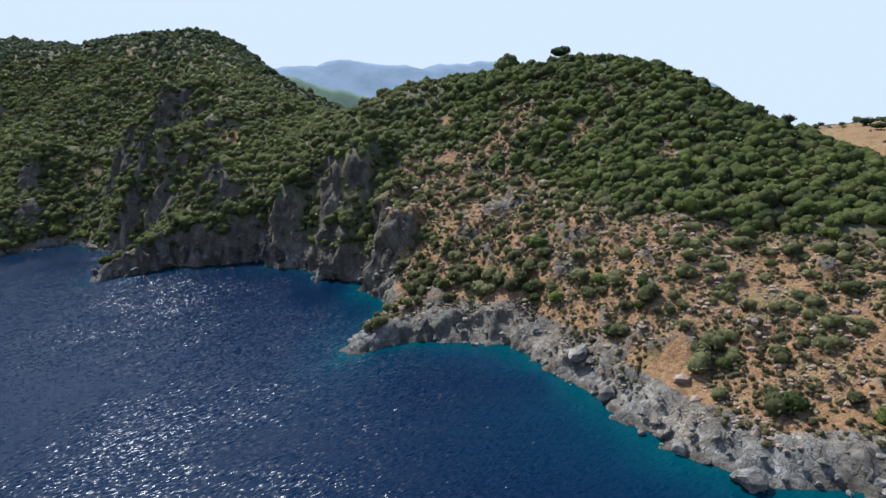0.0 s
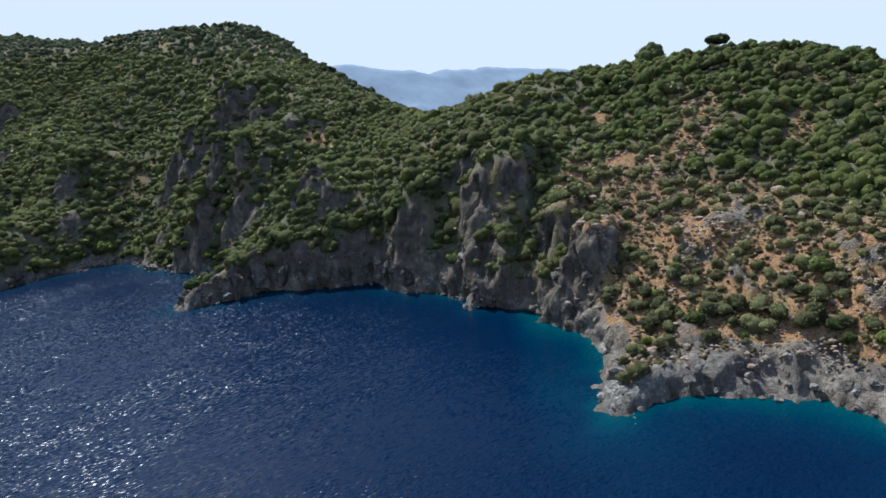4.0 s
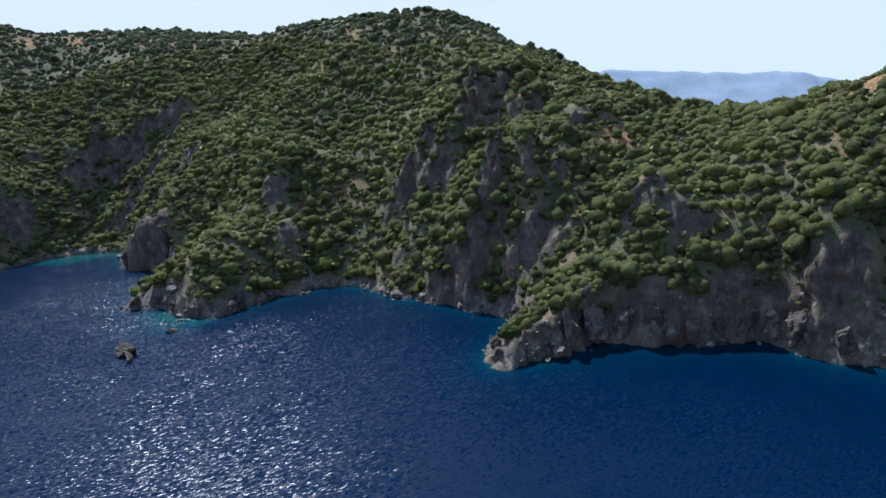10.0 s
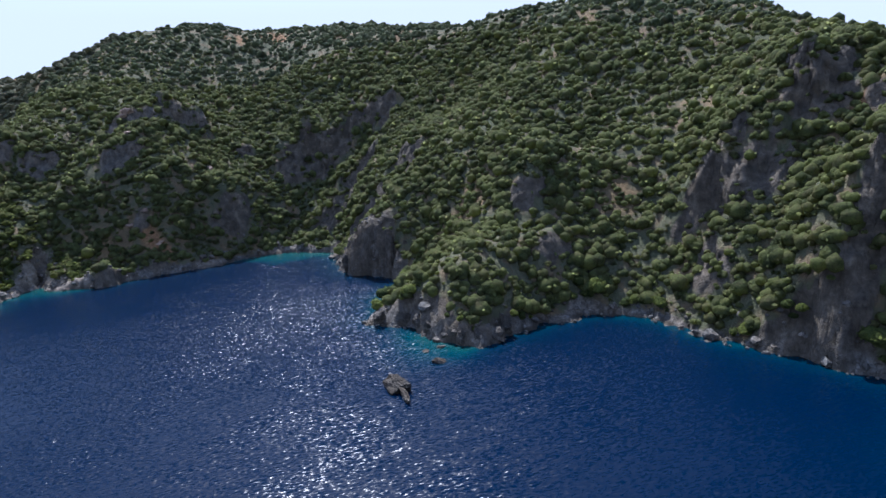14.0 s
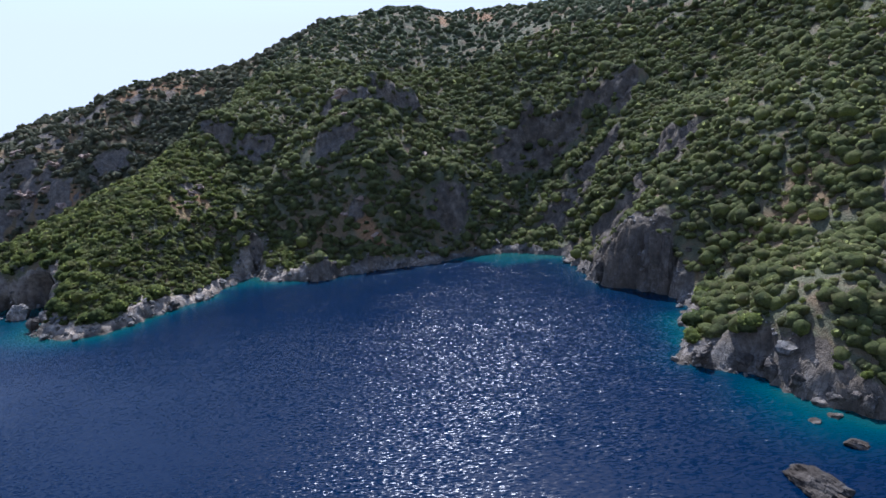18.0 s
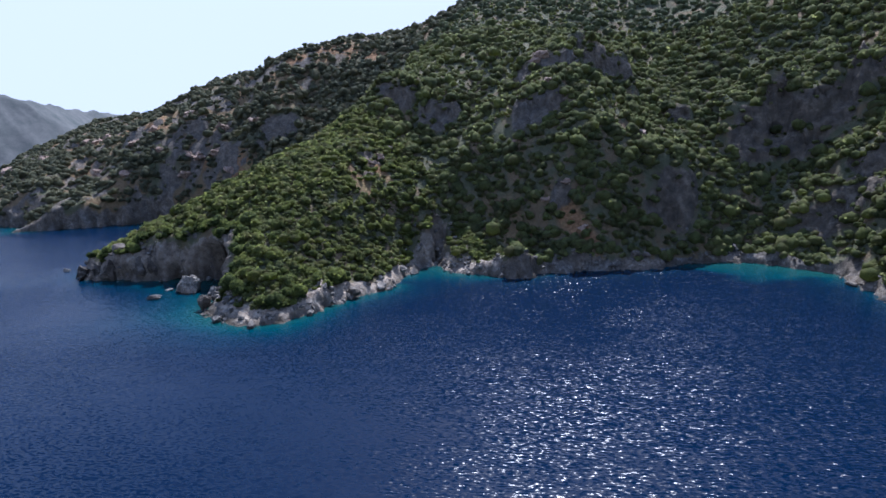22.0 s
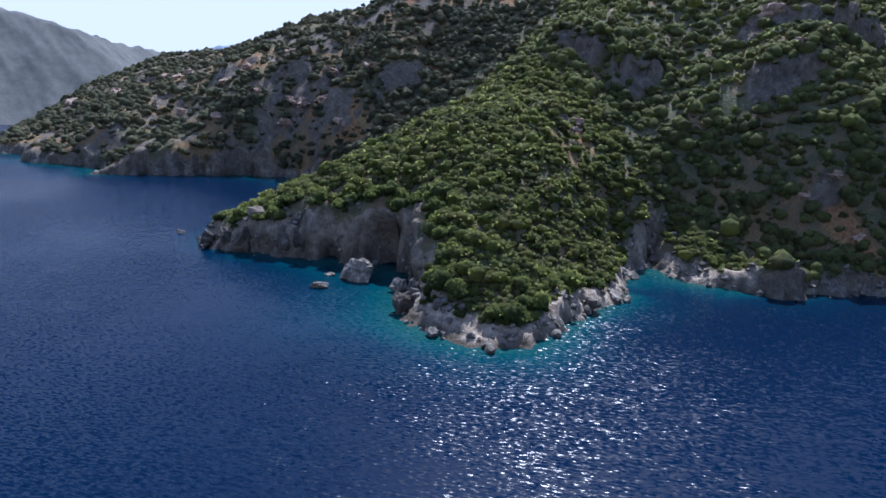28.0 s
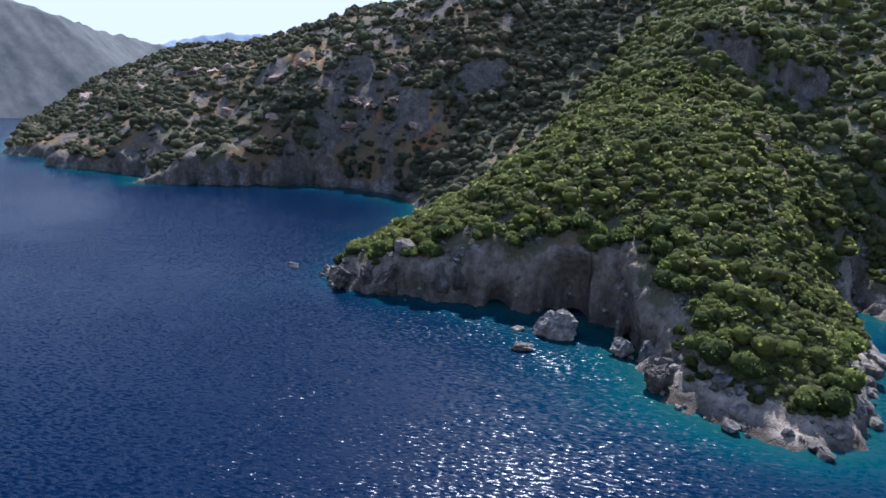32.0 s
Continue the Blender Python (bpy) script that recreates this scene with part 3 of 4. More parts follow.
def lay_land():
    cx, cy = np.arange(-770, 342, 5.0), np.arange(10, 492, 5.0)
    coarse = plate(*np.meshgrid(cx, cy))
    X, Y = np.meshgrid(GX, GY)
    base = np.maximum(bilinear(coarse, cx, cy, X, Y), 0.8)
    s, bank, ledge = inland(X, Y)
    base = base + np.clip(s / 30, 0, 1) * (2.2 * fractal(X / 34, Y / 34, 1.3, 4) + 0.8 * np.abs(fractal(X / 9, Y / 9, 5.2, 3)))
    crag = np.zeros_like(base)
    uy, ux = np.gradient(coarse, 5.0)
    for x, y, r, h, *way in CRAGS:
        qx, qy = np.array([x]), np.array([y])
        gx, gy = float(bilinear(ux, cx, cy, qx, qy)[0]), float(bilinear(uy, cx, cy, qx, qy)[0])
        if way:
            gx, gy = -math.cos(radians(way[0])), -math.sin(radians(way[0]))
        n = math.hypot(gx, gy) + 1e-9
        i0, i1 = np.searchsorted(GX, (x - 4 * r, x + 4 * r))
        j0, j1 = np.searchsorted(GY, (y - 4 * r, y + 4 * r))
        part_ = np.s_[j0:j1, i0:i1]
        dx, dy = X[part_] - x, Y[part_] - y
        wob = np.clip(fractal(X[part_] / 8, Y[part_] / 8, x, 3, 0.5), -0.9, 0.9)
        up = (dx * gx + dy * gy) / n + r * 0.4 + 2.6 * wob
        side = np.abs(-dx * gy + dy * gx) / n / r + 0.35 * fractal(X[part_] / 8, Y[part_] / 8, y, 3)
        width = smooth(1.25, 0.7, side)
        step = width * smooth(-1.6, 1.2, up) * smooth(2.6 * r, 0.2 * r, up)
        step = step + 0.45 * width * smooth(-1.4, 1.0, up + 0.45 * r + 1.5 * wob) * smooth(2.6 * r, 0.2 * r, up)
        base[part_] += h * 0.5 * step * (0.9 + 0.2 * wob)
        crag[part_] = np.maximum(crag[part_], width * smooth(-0.75 * r, -0.3 * r, up) * smooth(0.4 * r, 0.1 * r, up))
    rough = np.abs(fractal(X / 6.5, Y / 6.5, 2.2, 4, 0.6))
    face = np.clip(1.3 + 0.9 * fractal(X / 8, Y / 8, 9.9, 3), 0.4, 3)
    rise = smooth(-0.4, 1.0, s / np.where((bank > 12) | ((bank > 6.5) & (X < -330)), 0.9 + 0.05 * bank, 1.6 + 0.22 * bank) / face)
    z = base * rise + np.where(s > 0, (rough - 0.3) * np.clip(bank * 0.45, 0.6, 2.4) * smooth(14, 2, s), 0)
    z = np.where(s < 0, np.maximum(-2.5, 0.35 * s) , np.maximum(z, 0.15 * np.minimum(s, 3)))
    z = z - (z + 4) * smooth(306, 380, np.hypot(X - 24, Y + 12)) * smooth(70, 100, X)      # behind the far eastern rise lies the sea again
    gy, gx = np.gradient(z, STEP)
    steep = np.hypot(gx, gy)
    rock = np.maximum(smooth(2.1, 3.1, steep - 0.9 * smooth(-455, -470, X) + 0.4 * fractal(X / 10, Y / 10, 8.1, 3)), crag * smooth(0.6, 1.1, steep) * smooth(-0.65, -0.1, fractal(X / 5, Y / 5, 70.0, 3)))
    edge = smooth(np.where((bank > 6.5) & (X < -330), 2.6, 3.0 + 0.45 * bank) + ledge, 1.0 + 0.8 * ledge, s - 1.8 * fractal(X / 7, Y / 7, 4.4, 3))
    rock = np.maximum(rock, edge)
    patch = fractal(X / 13, Y / 13, 12.5, 4)
    bare_east = smooth(-16, 12, X) * smooth(26, 17, z + 0.14 * (X - 41) + 3 * patch) * smooth(175, 150, Y)
    band = np.exp(-((X - 27 + 0.15 * (Y - 150)) / 13) ** 2) * smooth(122, 135, Y) * smooth(185, 168, Y)
    streak = smooth(0.42, 0.66, 0.75 * band + fractal(X / 9, Y / 9, 33.0, 4)) * smooth(-30, 0, X) * smooth(75, 55, X) * smooth(-8, 6, 52 - z)
    soil = np.clip(streak + bare_east * smooth(-1.3, -0.5, patch) + smooth(110, 140, X) * 0.9 + 0.5 * smooth(0.45, 0.8, patch), 0, 1)
    scar = np.zeros_like(z)
    for x, y, r in SCARS:
        d = np.hypot((X - x) * 0.8, (Y - y) * 1.2) / r + 0.55 * fractal(X / 4.5, Y / 4.5, x, 3)
        scar = np.maximum(scar, smooth(1.05, 0.7, d))
    soil = np.clip(soil + scar, 0, 1)
    west = smooth(-0.35, 0.25, fractal(X / 14, Y / 14, 51.0, 4)) * smooth(-455, -500, X)
    soil = np.clip(soil + 0.5 * west, 0, 1)
    rock = np.maximum(rock, 0.62 * smooth(0.15, 0.4, fractal(X / 6.5, Y / 6.5, 63.0, 4) + 0.25 * (steep - 0.8)) * smooth(-455, -500, X))
    outcrop = bare_east * smooth(0.36, 0.7, fractal(X / 5, Y / 5, 20.1, 4)) * smooth(6, 10, s)
    z = z + outcrop * (0.9 + 1.6 * np.abs(fractal(X / 3, Y / 3, 44.0, 3)))
    rock = np.maximum(rock, outcrop * 0.55)
    wet = smooth(0.85, 0.3, z) * smooth(-3, 0, s)
    return X, Y, z, s, rock, soil, wet, steep, ledge, np.maximum(np.maximum(np.maximum(bare_east, 0.7 * streak), 0.35 * west), scar)


X, Y, Z, INLAND, ROCKY, SOIL, WET, STEEP, LEDGE, BARE = lay_land()
# Weathered rock, darkened further to put shade into cliffs and crags.
AGED_SHADED = np.where((LEDGE > 0) & (X < -20), 0.05, np.where(X < -330, 0.7, 1)) * smooth(0.9, 3.6, Z + 1.2 * fractal(X / 7, Y / 7, 77.0, 3)) * np.maximum(smooth(12, -8, X), 0.6 + smooth(3, 14, INLAND) * 0.2)
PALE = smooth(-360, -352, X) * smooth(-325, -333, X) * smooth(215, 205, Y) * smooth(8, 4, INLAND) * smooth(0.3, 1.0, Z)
PALE = np.maximum(PALE, 0.4 * smooth(-350, -360, X) * smooth(-436, -426, X) * smooth(10, 6, INLAND) * smooth(0.3, 1.2, Z))      # light on the headland's sea cliff is painted in, paler and warmer
# ---- end of the plan ----


def height(x, y):
    return bilinear(Z, GX, GY, np.asarray(x, float), np.asarray(y, float))


def mesh_from(name, verts, faces, mat, attributes=(), soft=True):
    me = bpy.data.meshes.new(name)
    verts, faces = np.asarray(verts, np.float32), np.asarray(faces, np.int32)
    k = faces.shape[1]
    me.vertices.add(len(verts))
    me.vertices.foreach_set("co", verts.ravel())
    me.loops.add(faces.size)
    me.loops.foreach_set("vertex_index", faces.ravel())
    me.polygons.add(len(faces))
    me.polygons.foreach_set("loop_start", np.arange(0, faces.size, k, dtype=np.int32))
    me.polygons.foreach_set("use_smooth", np.full(len(faces), soft))
    for key, values in attributes:
        me.attributes.new(key, "FLOAT", "POINT").data.foreach_set("value", np.asarray(values, np.float32).ravel())
    me.update(calc_edges=True)
    me.validate()
    me.materials.append(mat)
    return me


def grid_faces(rows, cols, keep=None):
    i = np.arange(rows * cols).reshape(rows, cols)
    f = np.stack([i[:-1, :-1], i[:-1, 1:], i[1:, 1:], i[1:, :-1]], -1).reshape(-1, 4)
    return f if keep is None else f[keep.ravel()]


def thin_out(verts, faces, attributes=()):
    used = np.unique(faces)
    back = np.full(len(verts), -1)
    back[used] = np.arange(len(used))
    return verts[used], back[faces], [(k, np.asarray(v).ravel()[used]) for k, v in attributes]


# ---- ground ----
def build_ground():
    """Open slopes on a coarse net; rock faces and the shore on one three times as fine, broken up along their normals."""
    rows, cols = X.shape
    need = ((ROCKY > 0.2) & (X > -470)) | ((INLAND > -4) & (INLAND < 8))
    cell = need[:-1, :-1] | need[1:, :-1] | need[:-1, 1:] | need[1:, 1:]
    for _ in range(2):
        grown = cell.copy()
        grown[1:] |= cell[:-1]
        grown[:-1] |= cell[1:]
        grown[:, 1:] |= cell[:, :-1]
        grown[:, :-1] |= cell[:, 1:]
        cell = grown
    land = INLAND[:-1, :-1] > -6
    layers = [ROCKY, SOIL, WET, AGED_SHADED, PALE]
    keys = ("rock", "soil", "wet", "aged_shaded", "washed_lit")
    verts = np.column_stack([X.ravel(), Y.ravel(), Z.ravel()])
    v0, f0, a0 = thin_out(verts, grid_faces(rows, cols, land & ~cell), list(zip(keys, layers)))
    k = 3
    fine = np.repeat(np.repeat(land & cell, k, 0), k, 1)
    fr, fc = (rows - 1) * k + 1, (cols - 1) * k + 1
    faces = grid_faces(fr, fc, fine)
    used = np.unique(faces)
    back = np.full(fr * fc, -1)
    back[used] = np.arange(len(used))
    faces = back[faces]
    fx, fy = GX[0] + (used % fc) * STEP / k, GY[0] + (used // fc) * STEP / k
    fz, rock, soil, wet, aged_shaded, washed_lit = (bilinear(g, GX, GY, fx, fy) for g in (Z, *layers))
    gy, gx = np.gradient(Z, STEP)
    nx, ny = -bilinear(gx, GX, GY, fx, fy), -bilinear(gy, GX, GY, fx, fy)
    length = np.sqrt(nx * nx + ny * ny + 1)
    w = np.clip((rock - 0.2) * 1.4, 0, 1) * np.maximum(smooth(-464, -452, fx), smooth(7, 3, bilinear(INLAND, GX, GY, fx, fy)))
    tall = 1.8 + 1.6 * np.clip(length - 1.4, 0, 2)       # fissures run down the steep faces
    crease = -np.abs(fractal(fx / 6, fy / 6, fz / 6 / tall, 2)) * 1.9 - np.abs(fractal(fx / 2.4, fy / 2.4, fz / 2.4 / tall + 5, 2)) * 0.85 - np.abs(fractal(fx / 1.1, fy / 1.1, fz / 1.6, 2)) * 0.4 + 0.9
    block = np.round(2.5 * fractal(fx / 2.6, fy / 2.6, fz / 2.6, 2)) / 2.5
    crease = crease + 0.55 * block
    wall = smooth(2.0, 3.2, length) * smooth(-325, -335, fx)
    crease = crease - wall * (2.0 * np.abs(fractal(fx / 8, fy / 8, fz / 40, 2)) + 1.8 * smooth(5, 1, fz) * np.clip(fractal(fx / 5, fy / 5, 8.0, 2), 0, 1) - 0.6)
    push = w * crease * (1 + 0.9 * smooth(-40, -20, fx)) * np.clip(0.5 + 0.4 * (length - 1), 0.4, 1.3)
    push = np.where((fx > -12) & (fz < 3), np.maximum(push, -0.4 * np.maximum(fz, 0)), push)
    for cx, cy, r, top, deep in CAVES:
        push = push - deep * np.exp(-((fx - cx) ** 2 + (fy - cy) ** 2) / r ** 2) * smooth(top, top - 4, fz) * smooth(0.1, 0.5, w)
    fine_verts = np.column_stack([fx + push * nx / length, fy + push * ny / length, fz + push / length])
    v = np.vstack([v0, fine_verts])
    f = np.vstack([f0, faces + len(v0)])
    att = [(key, np.concatenate([c, d])) for (key, c), d in zip(a0, (rock, soil, wet, aged_shaded, washed_lit))]
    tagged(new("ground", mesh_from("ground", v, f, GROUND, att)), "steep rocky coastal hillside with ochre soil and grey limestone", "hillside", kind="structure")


build_ground()


# ---- sea ----
def sea_drop(x, y):
    """The sheet bends down far out, as the sea does towards its horizon."""
    ax, ay, bx, by = 25, -12, -325, 70
    t = np.clip(((x - ax) * (bx - ax) + (y - ay) * (by - ay)) / ((bx - ax) ** 2 + (by - ay) ** 2), 0, 1)
    d = np.hypot(x - ax - t * (bx - ax), y - ay - t * (by - ay))
    return -np.maximum(0, d - 260) ** 2 / (2 * 4700)


def build_sea():
    xs = np.concatenate([[-3000, -2400, -1900, -1500, -1250, -1050, -920, -830], np.arange(-760, 331, 4.0), [380, 450, 540, 660, 820, 1050, 1400, 1900, 2600]])
    ys = np.concatenate([[-1500, -1000, -700, -500, -380, -300, -240, -200, -170, -150], np.arange(-130, 300, 4.0), [320, 350, 400, 480, 600, 760, 1000, 1400, 2000, 2800]])
    sx, sy = np.meshgrid(xs, ys)
    s, bank, _ = inland(sx, sy)
    shelf = np.where(sx > -20, 9.0, np.where((bank > 4.5) & (sx > -330), 3.2, np.where(bank < 1, 20.0, np.where(sx > -330, 4.0, 6.5)))) * (1 + 0.5 * fractal(sx / 30, sy / 30, 3, 3))
    shelf = shelf + 10.0 * np.exp(-((sx + 371) ** 2 + (sy - 136) ** 2) / 17 ** 2) + 6.0 * np.exp(-((sx + 336) ** 2 + (sy - 150) ** 2) / 16 ** 2) + 8.0 * np.exp(-((sx + 190) ** 2 + (sy - 178) ** 2) / 11 ** 2) + 7.0 * np.exp(-((sx + 490) ** 2 + (sy - 184) ** 2) / 16 ** 2)
    shallow = np.exp(-np.maximum(-s, 0) / np.maximum(shelf, 3)) * np.where(s < 4, 1, 0)
    shallow = shallow * np.where(shelf < 5.5, 0.55, np.where(sx > -20, 0.78, 1.0))
    z = sea_drop(sx, sy)
    faces = grid_faces(*sx.shape)
    verts = np.column_stack([sx.ravel(), sy.ravel(), z.ravel()])
    me = mesh_from("water", verts, faces, SEA, [("shallow", shallow)])
    tagged(new("water", me), "deep blue sea with small waves, turquoise along the shore", "sea", kind="structure")


build_sea()


# ---- far hills ----
def far_hills(name, label, line, depth, base, mat, seed):
    """A hill chain along a crest line, sloping down on both sides."""
    crest = np.array(line, float)
    seg = np.linspace(0, len(crest) - 1, 140)
    i = np.minimum(seg.astype(int), len(crest) - 2)
    f = (seg - i)[:, None]
    c = crest[i] * (1 - f) + crest[i + 1] * f
    soft = np.hanning(15) / np.hanning(15).sum()
    c = np.column_stack([np.convolve(np.pad(c[:, k], 7, "reflect", reflect_type="odd"), soft, "valid") for k in (0, 1, 2)])
    along = np.gradient(c[:, :2], axis=0)
    window = np.hanning(101) / np.hanning(101).sum()
    along = np.column_stack([np.convolve(np.pad(along[:, k], 50, "edge"), window, "valid") for k in (0, 1)])
    side = np.column_stack([along[:, 1], -along[:, 0]]) / np.linalg.norm(along, axis=1)[:, None]
    rows = np.linspace(-1, 1, 41)
    P = c[:, None, :2] + side[:, None] * (rows[None, :, None] * depth)
    fall = np.abs(rows)[None]
    n = fractal(P[..., 0] / 160, P[..., 1] / 160, seed, 5)
    z = base + (c[:, None, 2] - base) * (1 - fall ** 1.15) + n * 22 * fall * (1 - 0.5 * fall)
    z = z + 3.5 * fractal(P[..., 0] / 30, P[..., 1] / 22, seed + 3, 3)
    verts = np.column_stack([P[..., 0].ravel(), P[..., 1].ravel(), z.ravel()])
    tagged(new(name, mesh_from(name, verts, grid_faces(*n.shape), mat)), label, "hills", kind="structure")


# Backdrop hills with their haze in the colour and glow.
HAZE_BLUE = painted_haze_material("hazy_blue_hills", (0.10, 0.13, 0.165), (0.135, 0.165, 0.205), 0.5)
HAZE_GREY = painted_haze_material("hazy_grey_hills", (0.052, 0.06, 0.058), (0.108, 0.107, 0.103), 0.24)
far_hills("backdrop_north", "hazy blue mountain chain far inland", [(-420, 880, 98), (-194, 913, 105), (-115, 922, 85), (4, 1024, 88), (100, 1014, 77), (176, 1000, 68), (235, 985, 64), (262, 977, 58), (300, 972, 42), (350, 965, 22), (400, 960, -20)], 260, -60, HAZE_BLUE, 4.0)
HAZE_GREEN = painted_haze_material("hazy_green_hill", (0.07, 0.10, 0.075), (0.12, 0.15, 0.11), 0.25)
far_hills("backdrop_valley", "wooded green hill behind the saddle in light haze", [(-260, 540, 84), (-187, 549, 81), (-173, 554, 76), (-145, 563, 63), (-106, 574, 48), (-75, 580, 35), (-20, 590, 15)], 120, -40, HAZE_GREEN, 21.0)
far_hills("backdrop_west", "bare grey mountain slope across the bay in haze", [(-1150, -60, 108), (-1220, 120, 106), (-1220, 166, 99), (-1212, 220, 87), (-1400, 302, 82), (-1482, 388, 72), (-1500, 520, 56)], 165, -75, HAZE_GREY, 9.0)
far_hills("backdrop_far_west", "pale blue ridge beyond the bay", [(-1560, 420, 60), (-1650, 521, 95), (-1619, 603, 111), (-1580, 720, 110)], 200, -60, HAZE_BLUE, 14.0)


# ---- plants ----
def ball(level):
    bm = bmesh.new()
    bmesh.ops.create_icosphere(bm, subdivisions=level, radius=1.0)
    v = np.array([tuple(p.co) for p in bm.verts])
    f = np.array([[p.index for p in q.verts] for q in bm.faces])
    bm.free()
    return v, f


BALLS = {1: ball(1), 2: ball(2), 3: ball(3)}
dice = np.random.default_rng(7)


def crown_shape(lobes, level, tufts, spread=0.5, flat=1.0, tuft=0.27):
    """An uneven crown about 1 in radius: leafy lobes with loose tufts standing off them. Base at z = 0."""
    vs, fs, count = [], [], 0
    bv, bf = BALLS[level]
    heads = []
    for k in range(lobes):
        a, r = dice.uniform(0, 6.28), (spread * np.sqrt(dice.uniform(0.05, 1)) if lobes > 1 else 0)
        c = np.array([r * np.cos(a), r * np.sin(a), flat * (0.62 + dice.uniform(-0.15, 0.3) - 0.25 * r)])
        size = dice.uniform(0.52, 0.74) if lobes > 1 else 0.9
        q = bv * 1.7 + dice.uniform(-50, 50, 3)
        wob = 1 + (0.34 if lobes == 1 else 0.24) * fractal(q[:, 0], q[:, 1], q[:, 2], 3, 0.6)[:, None] + dice.uniform(-0.1, 0.1, (len(bv), 1))
        vs.append(c + bv * wob * size * np.array([1, 1, 0.85 * flat]))
        fs.append(bf + count)
        count += len(bv)
        heads.append((c, size))
    for k in range(tufts):
        c, size = heads[k % len(heads)]
        d = dice.normal(size=3)
        d[2] = abs(d[2]) * 1.1 - 0.45
        d /= np.linalg.norm(d)
        at = c + d * size * dice.uniform(0.9, 1.2) * np.array([1, 1, 0.85 * flat])
        n = d + dice.normal(size=3) * 0.55
        n /= np.linalg.norm(n)
        e1 = np.cross(n, dice.normal(size=3))
        e1 /= np.linalg.norm(e1)
        e2 = np.cross(n, e1)
        w = tuft * dice.uniform(0.6, 1.3)
        vs.append(np.array([at + w * e1, at + w * 0.8 * e2 + 0.25 * w * n, at - w * e1, at - w * 0.7 * e2 + 0.2 * w * n]))
        fs.append(np.array([[0, 1, 2], [0, 2, 3]]) + count)
        count += 4
    return np.vstack(vs), np.vstack(fs)


def headland(x, y):
    return (x < -330) & (x > -435) & (y < 215)


def scatter():
    """Every bush: x, y, ground height, radius, metres inland, bare ground."""
    gx, gy = np.meshgrid(np.arange(-745, 320, 2.5), np.arange(30, 470, 2.5))
    x = (gx + dice.uniform(-1.2, 1.2, gx.shape)).ravel()
    y = (gy + dice.uniform(-1.2, 1.2, gx.shape)).ravel()
    count = len(x)
    x, y = np.concatenate([x, x + dice.uniform(0.8, 1.9, x.shape), x + dice.uniform(-0.8, 0.8, x.shape)]), np.concatenate([y, y + dice.uniform(-1.6, 1.6, x.shape), y + dice.uniform(0.9, 1.7, x.shape)])
    more, third = np.arange(len(x)) >= count, np.arange(len(x)) >= 2 * count

    def at(g):
        return bilinear(g, GX, GY, x, y)
    s, z, rock, bare, steep = at(INLAND), at(Z), at(ROCKY), at(BARE), at(STEEP)
    gap = fractal(x / 16, y / 16, 40.0, 3)
    crest = (x > 8) & (x < 112) & (bare < 0.35) & (y > 95)        # the rounded eastern hill, closely grown
    dell = (x > -350) & (x < -215) & (y > 215) & (y < 345) & (bare < 0.35)      # the damp valley behind the bay, as closely grown
    want = 0.97 - np.where(headland(x, y) | crest | dell, 0.1, 0.4) * smooth(0.15, 0.6, gap) - np.where(y > 95, 0.24, 0.52) * bare - np.clip(rock, 0, 1) * np.where(headland(x, y), np.where(s < 2.6, 0.5, 0.15), np.where(s < 3.5, 0.7, 0.8)) * np.where((x > -10) & (s < 14), 1.4, 1)
    want = np.where(x > 112, 0.06, want)
    for tx, ty, tr in ((-20, 154, 9), (-6, 142, 6), (1, 133, 5), (-41, 161, 6)):      # the bare towers over the east cove
        want = want - 0.75 * smooth(1.2, 0.6, np.hypot(x - tx, y - ty) / tr) * smooth(0.9, 1.5, steep)
    want = np.where(more, want * np.where(headland(x, y), 0.8, np.where(crest | dell, 0.62, np.clip(steep - 0.25, 0, 1) * 0.9)) * (1 - 0.8 * bare) * ((s < 95) | dell), want)
    want = np.where(third, want * np.where(headland(x, y), 0.6, np.where(crest | dell, 0.5, smooth(0.8, 1.3, steep))), want)
    keep = (s > 2.2) & (z > 1.0) & (dice.uniform(size=x.shape) < want)
    far = (s > 95) & ~dell
    keep &= ~(far & (dice.uniform(size=x.shape) < 0.3))
    behind = at(np.gradient(Z, STEP)[0]) < -0.35          # slopes that fall away inland carry a thinner cover
    keep &= ~(behind & (s > 60) & ~dell & (dice.uniform(size=x.shape) > 0.12))
    r = np.clip(np.exp(dice.normal(0.42, 0.37, x.shape)), 0.6, 3.0) * np.where(far, 1.12, 1.0)
    r = np.where(bare > 0.4, np.minimum(r * 0.9, 1.7), r) * np.where(rock > 0.5, 0.65, 1) * np.where(headland(x, y), 0.78, 1)
    r = np.where(headland(x, y), np.minimum(r, 2.1), r) * np.where(x > 112, 0.6, 1)
    r = np.where(x < -445, r * 1.14, r)
    r = np.where(crest & (bare < 0.3), np.clip(r, 1.0, 2.1), r)
    return [a[keep] for a in (x, y, z, r, s, bare)]


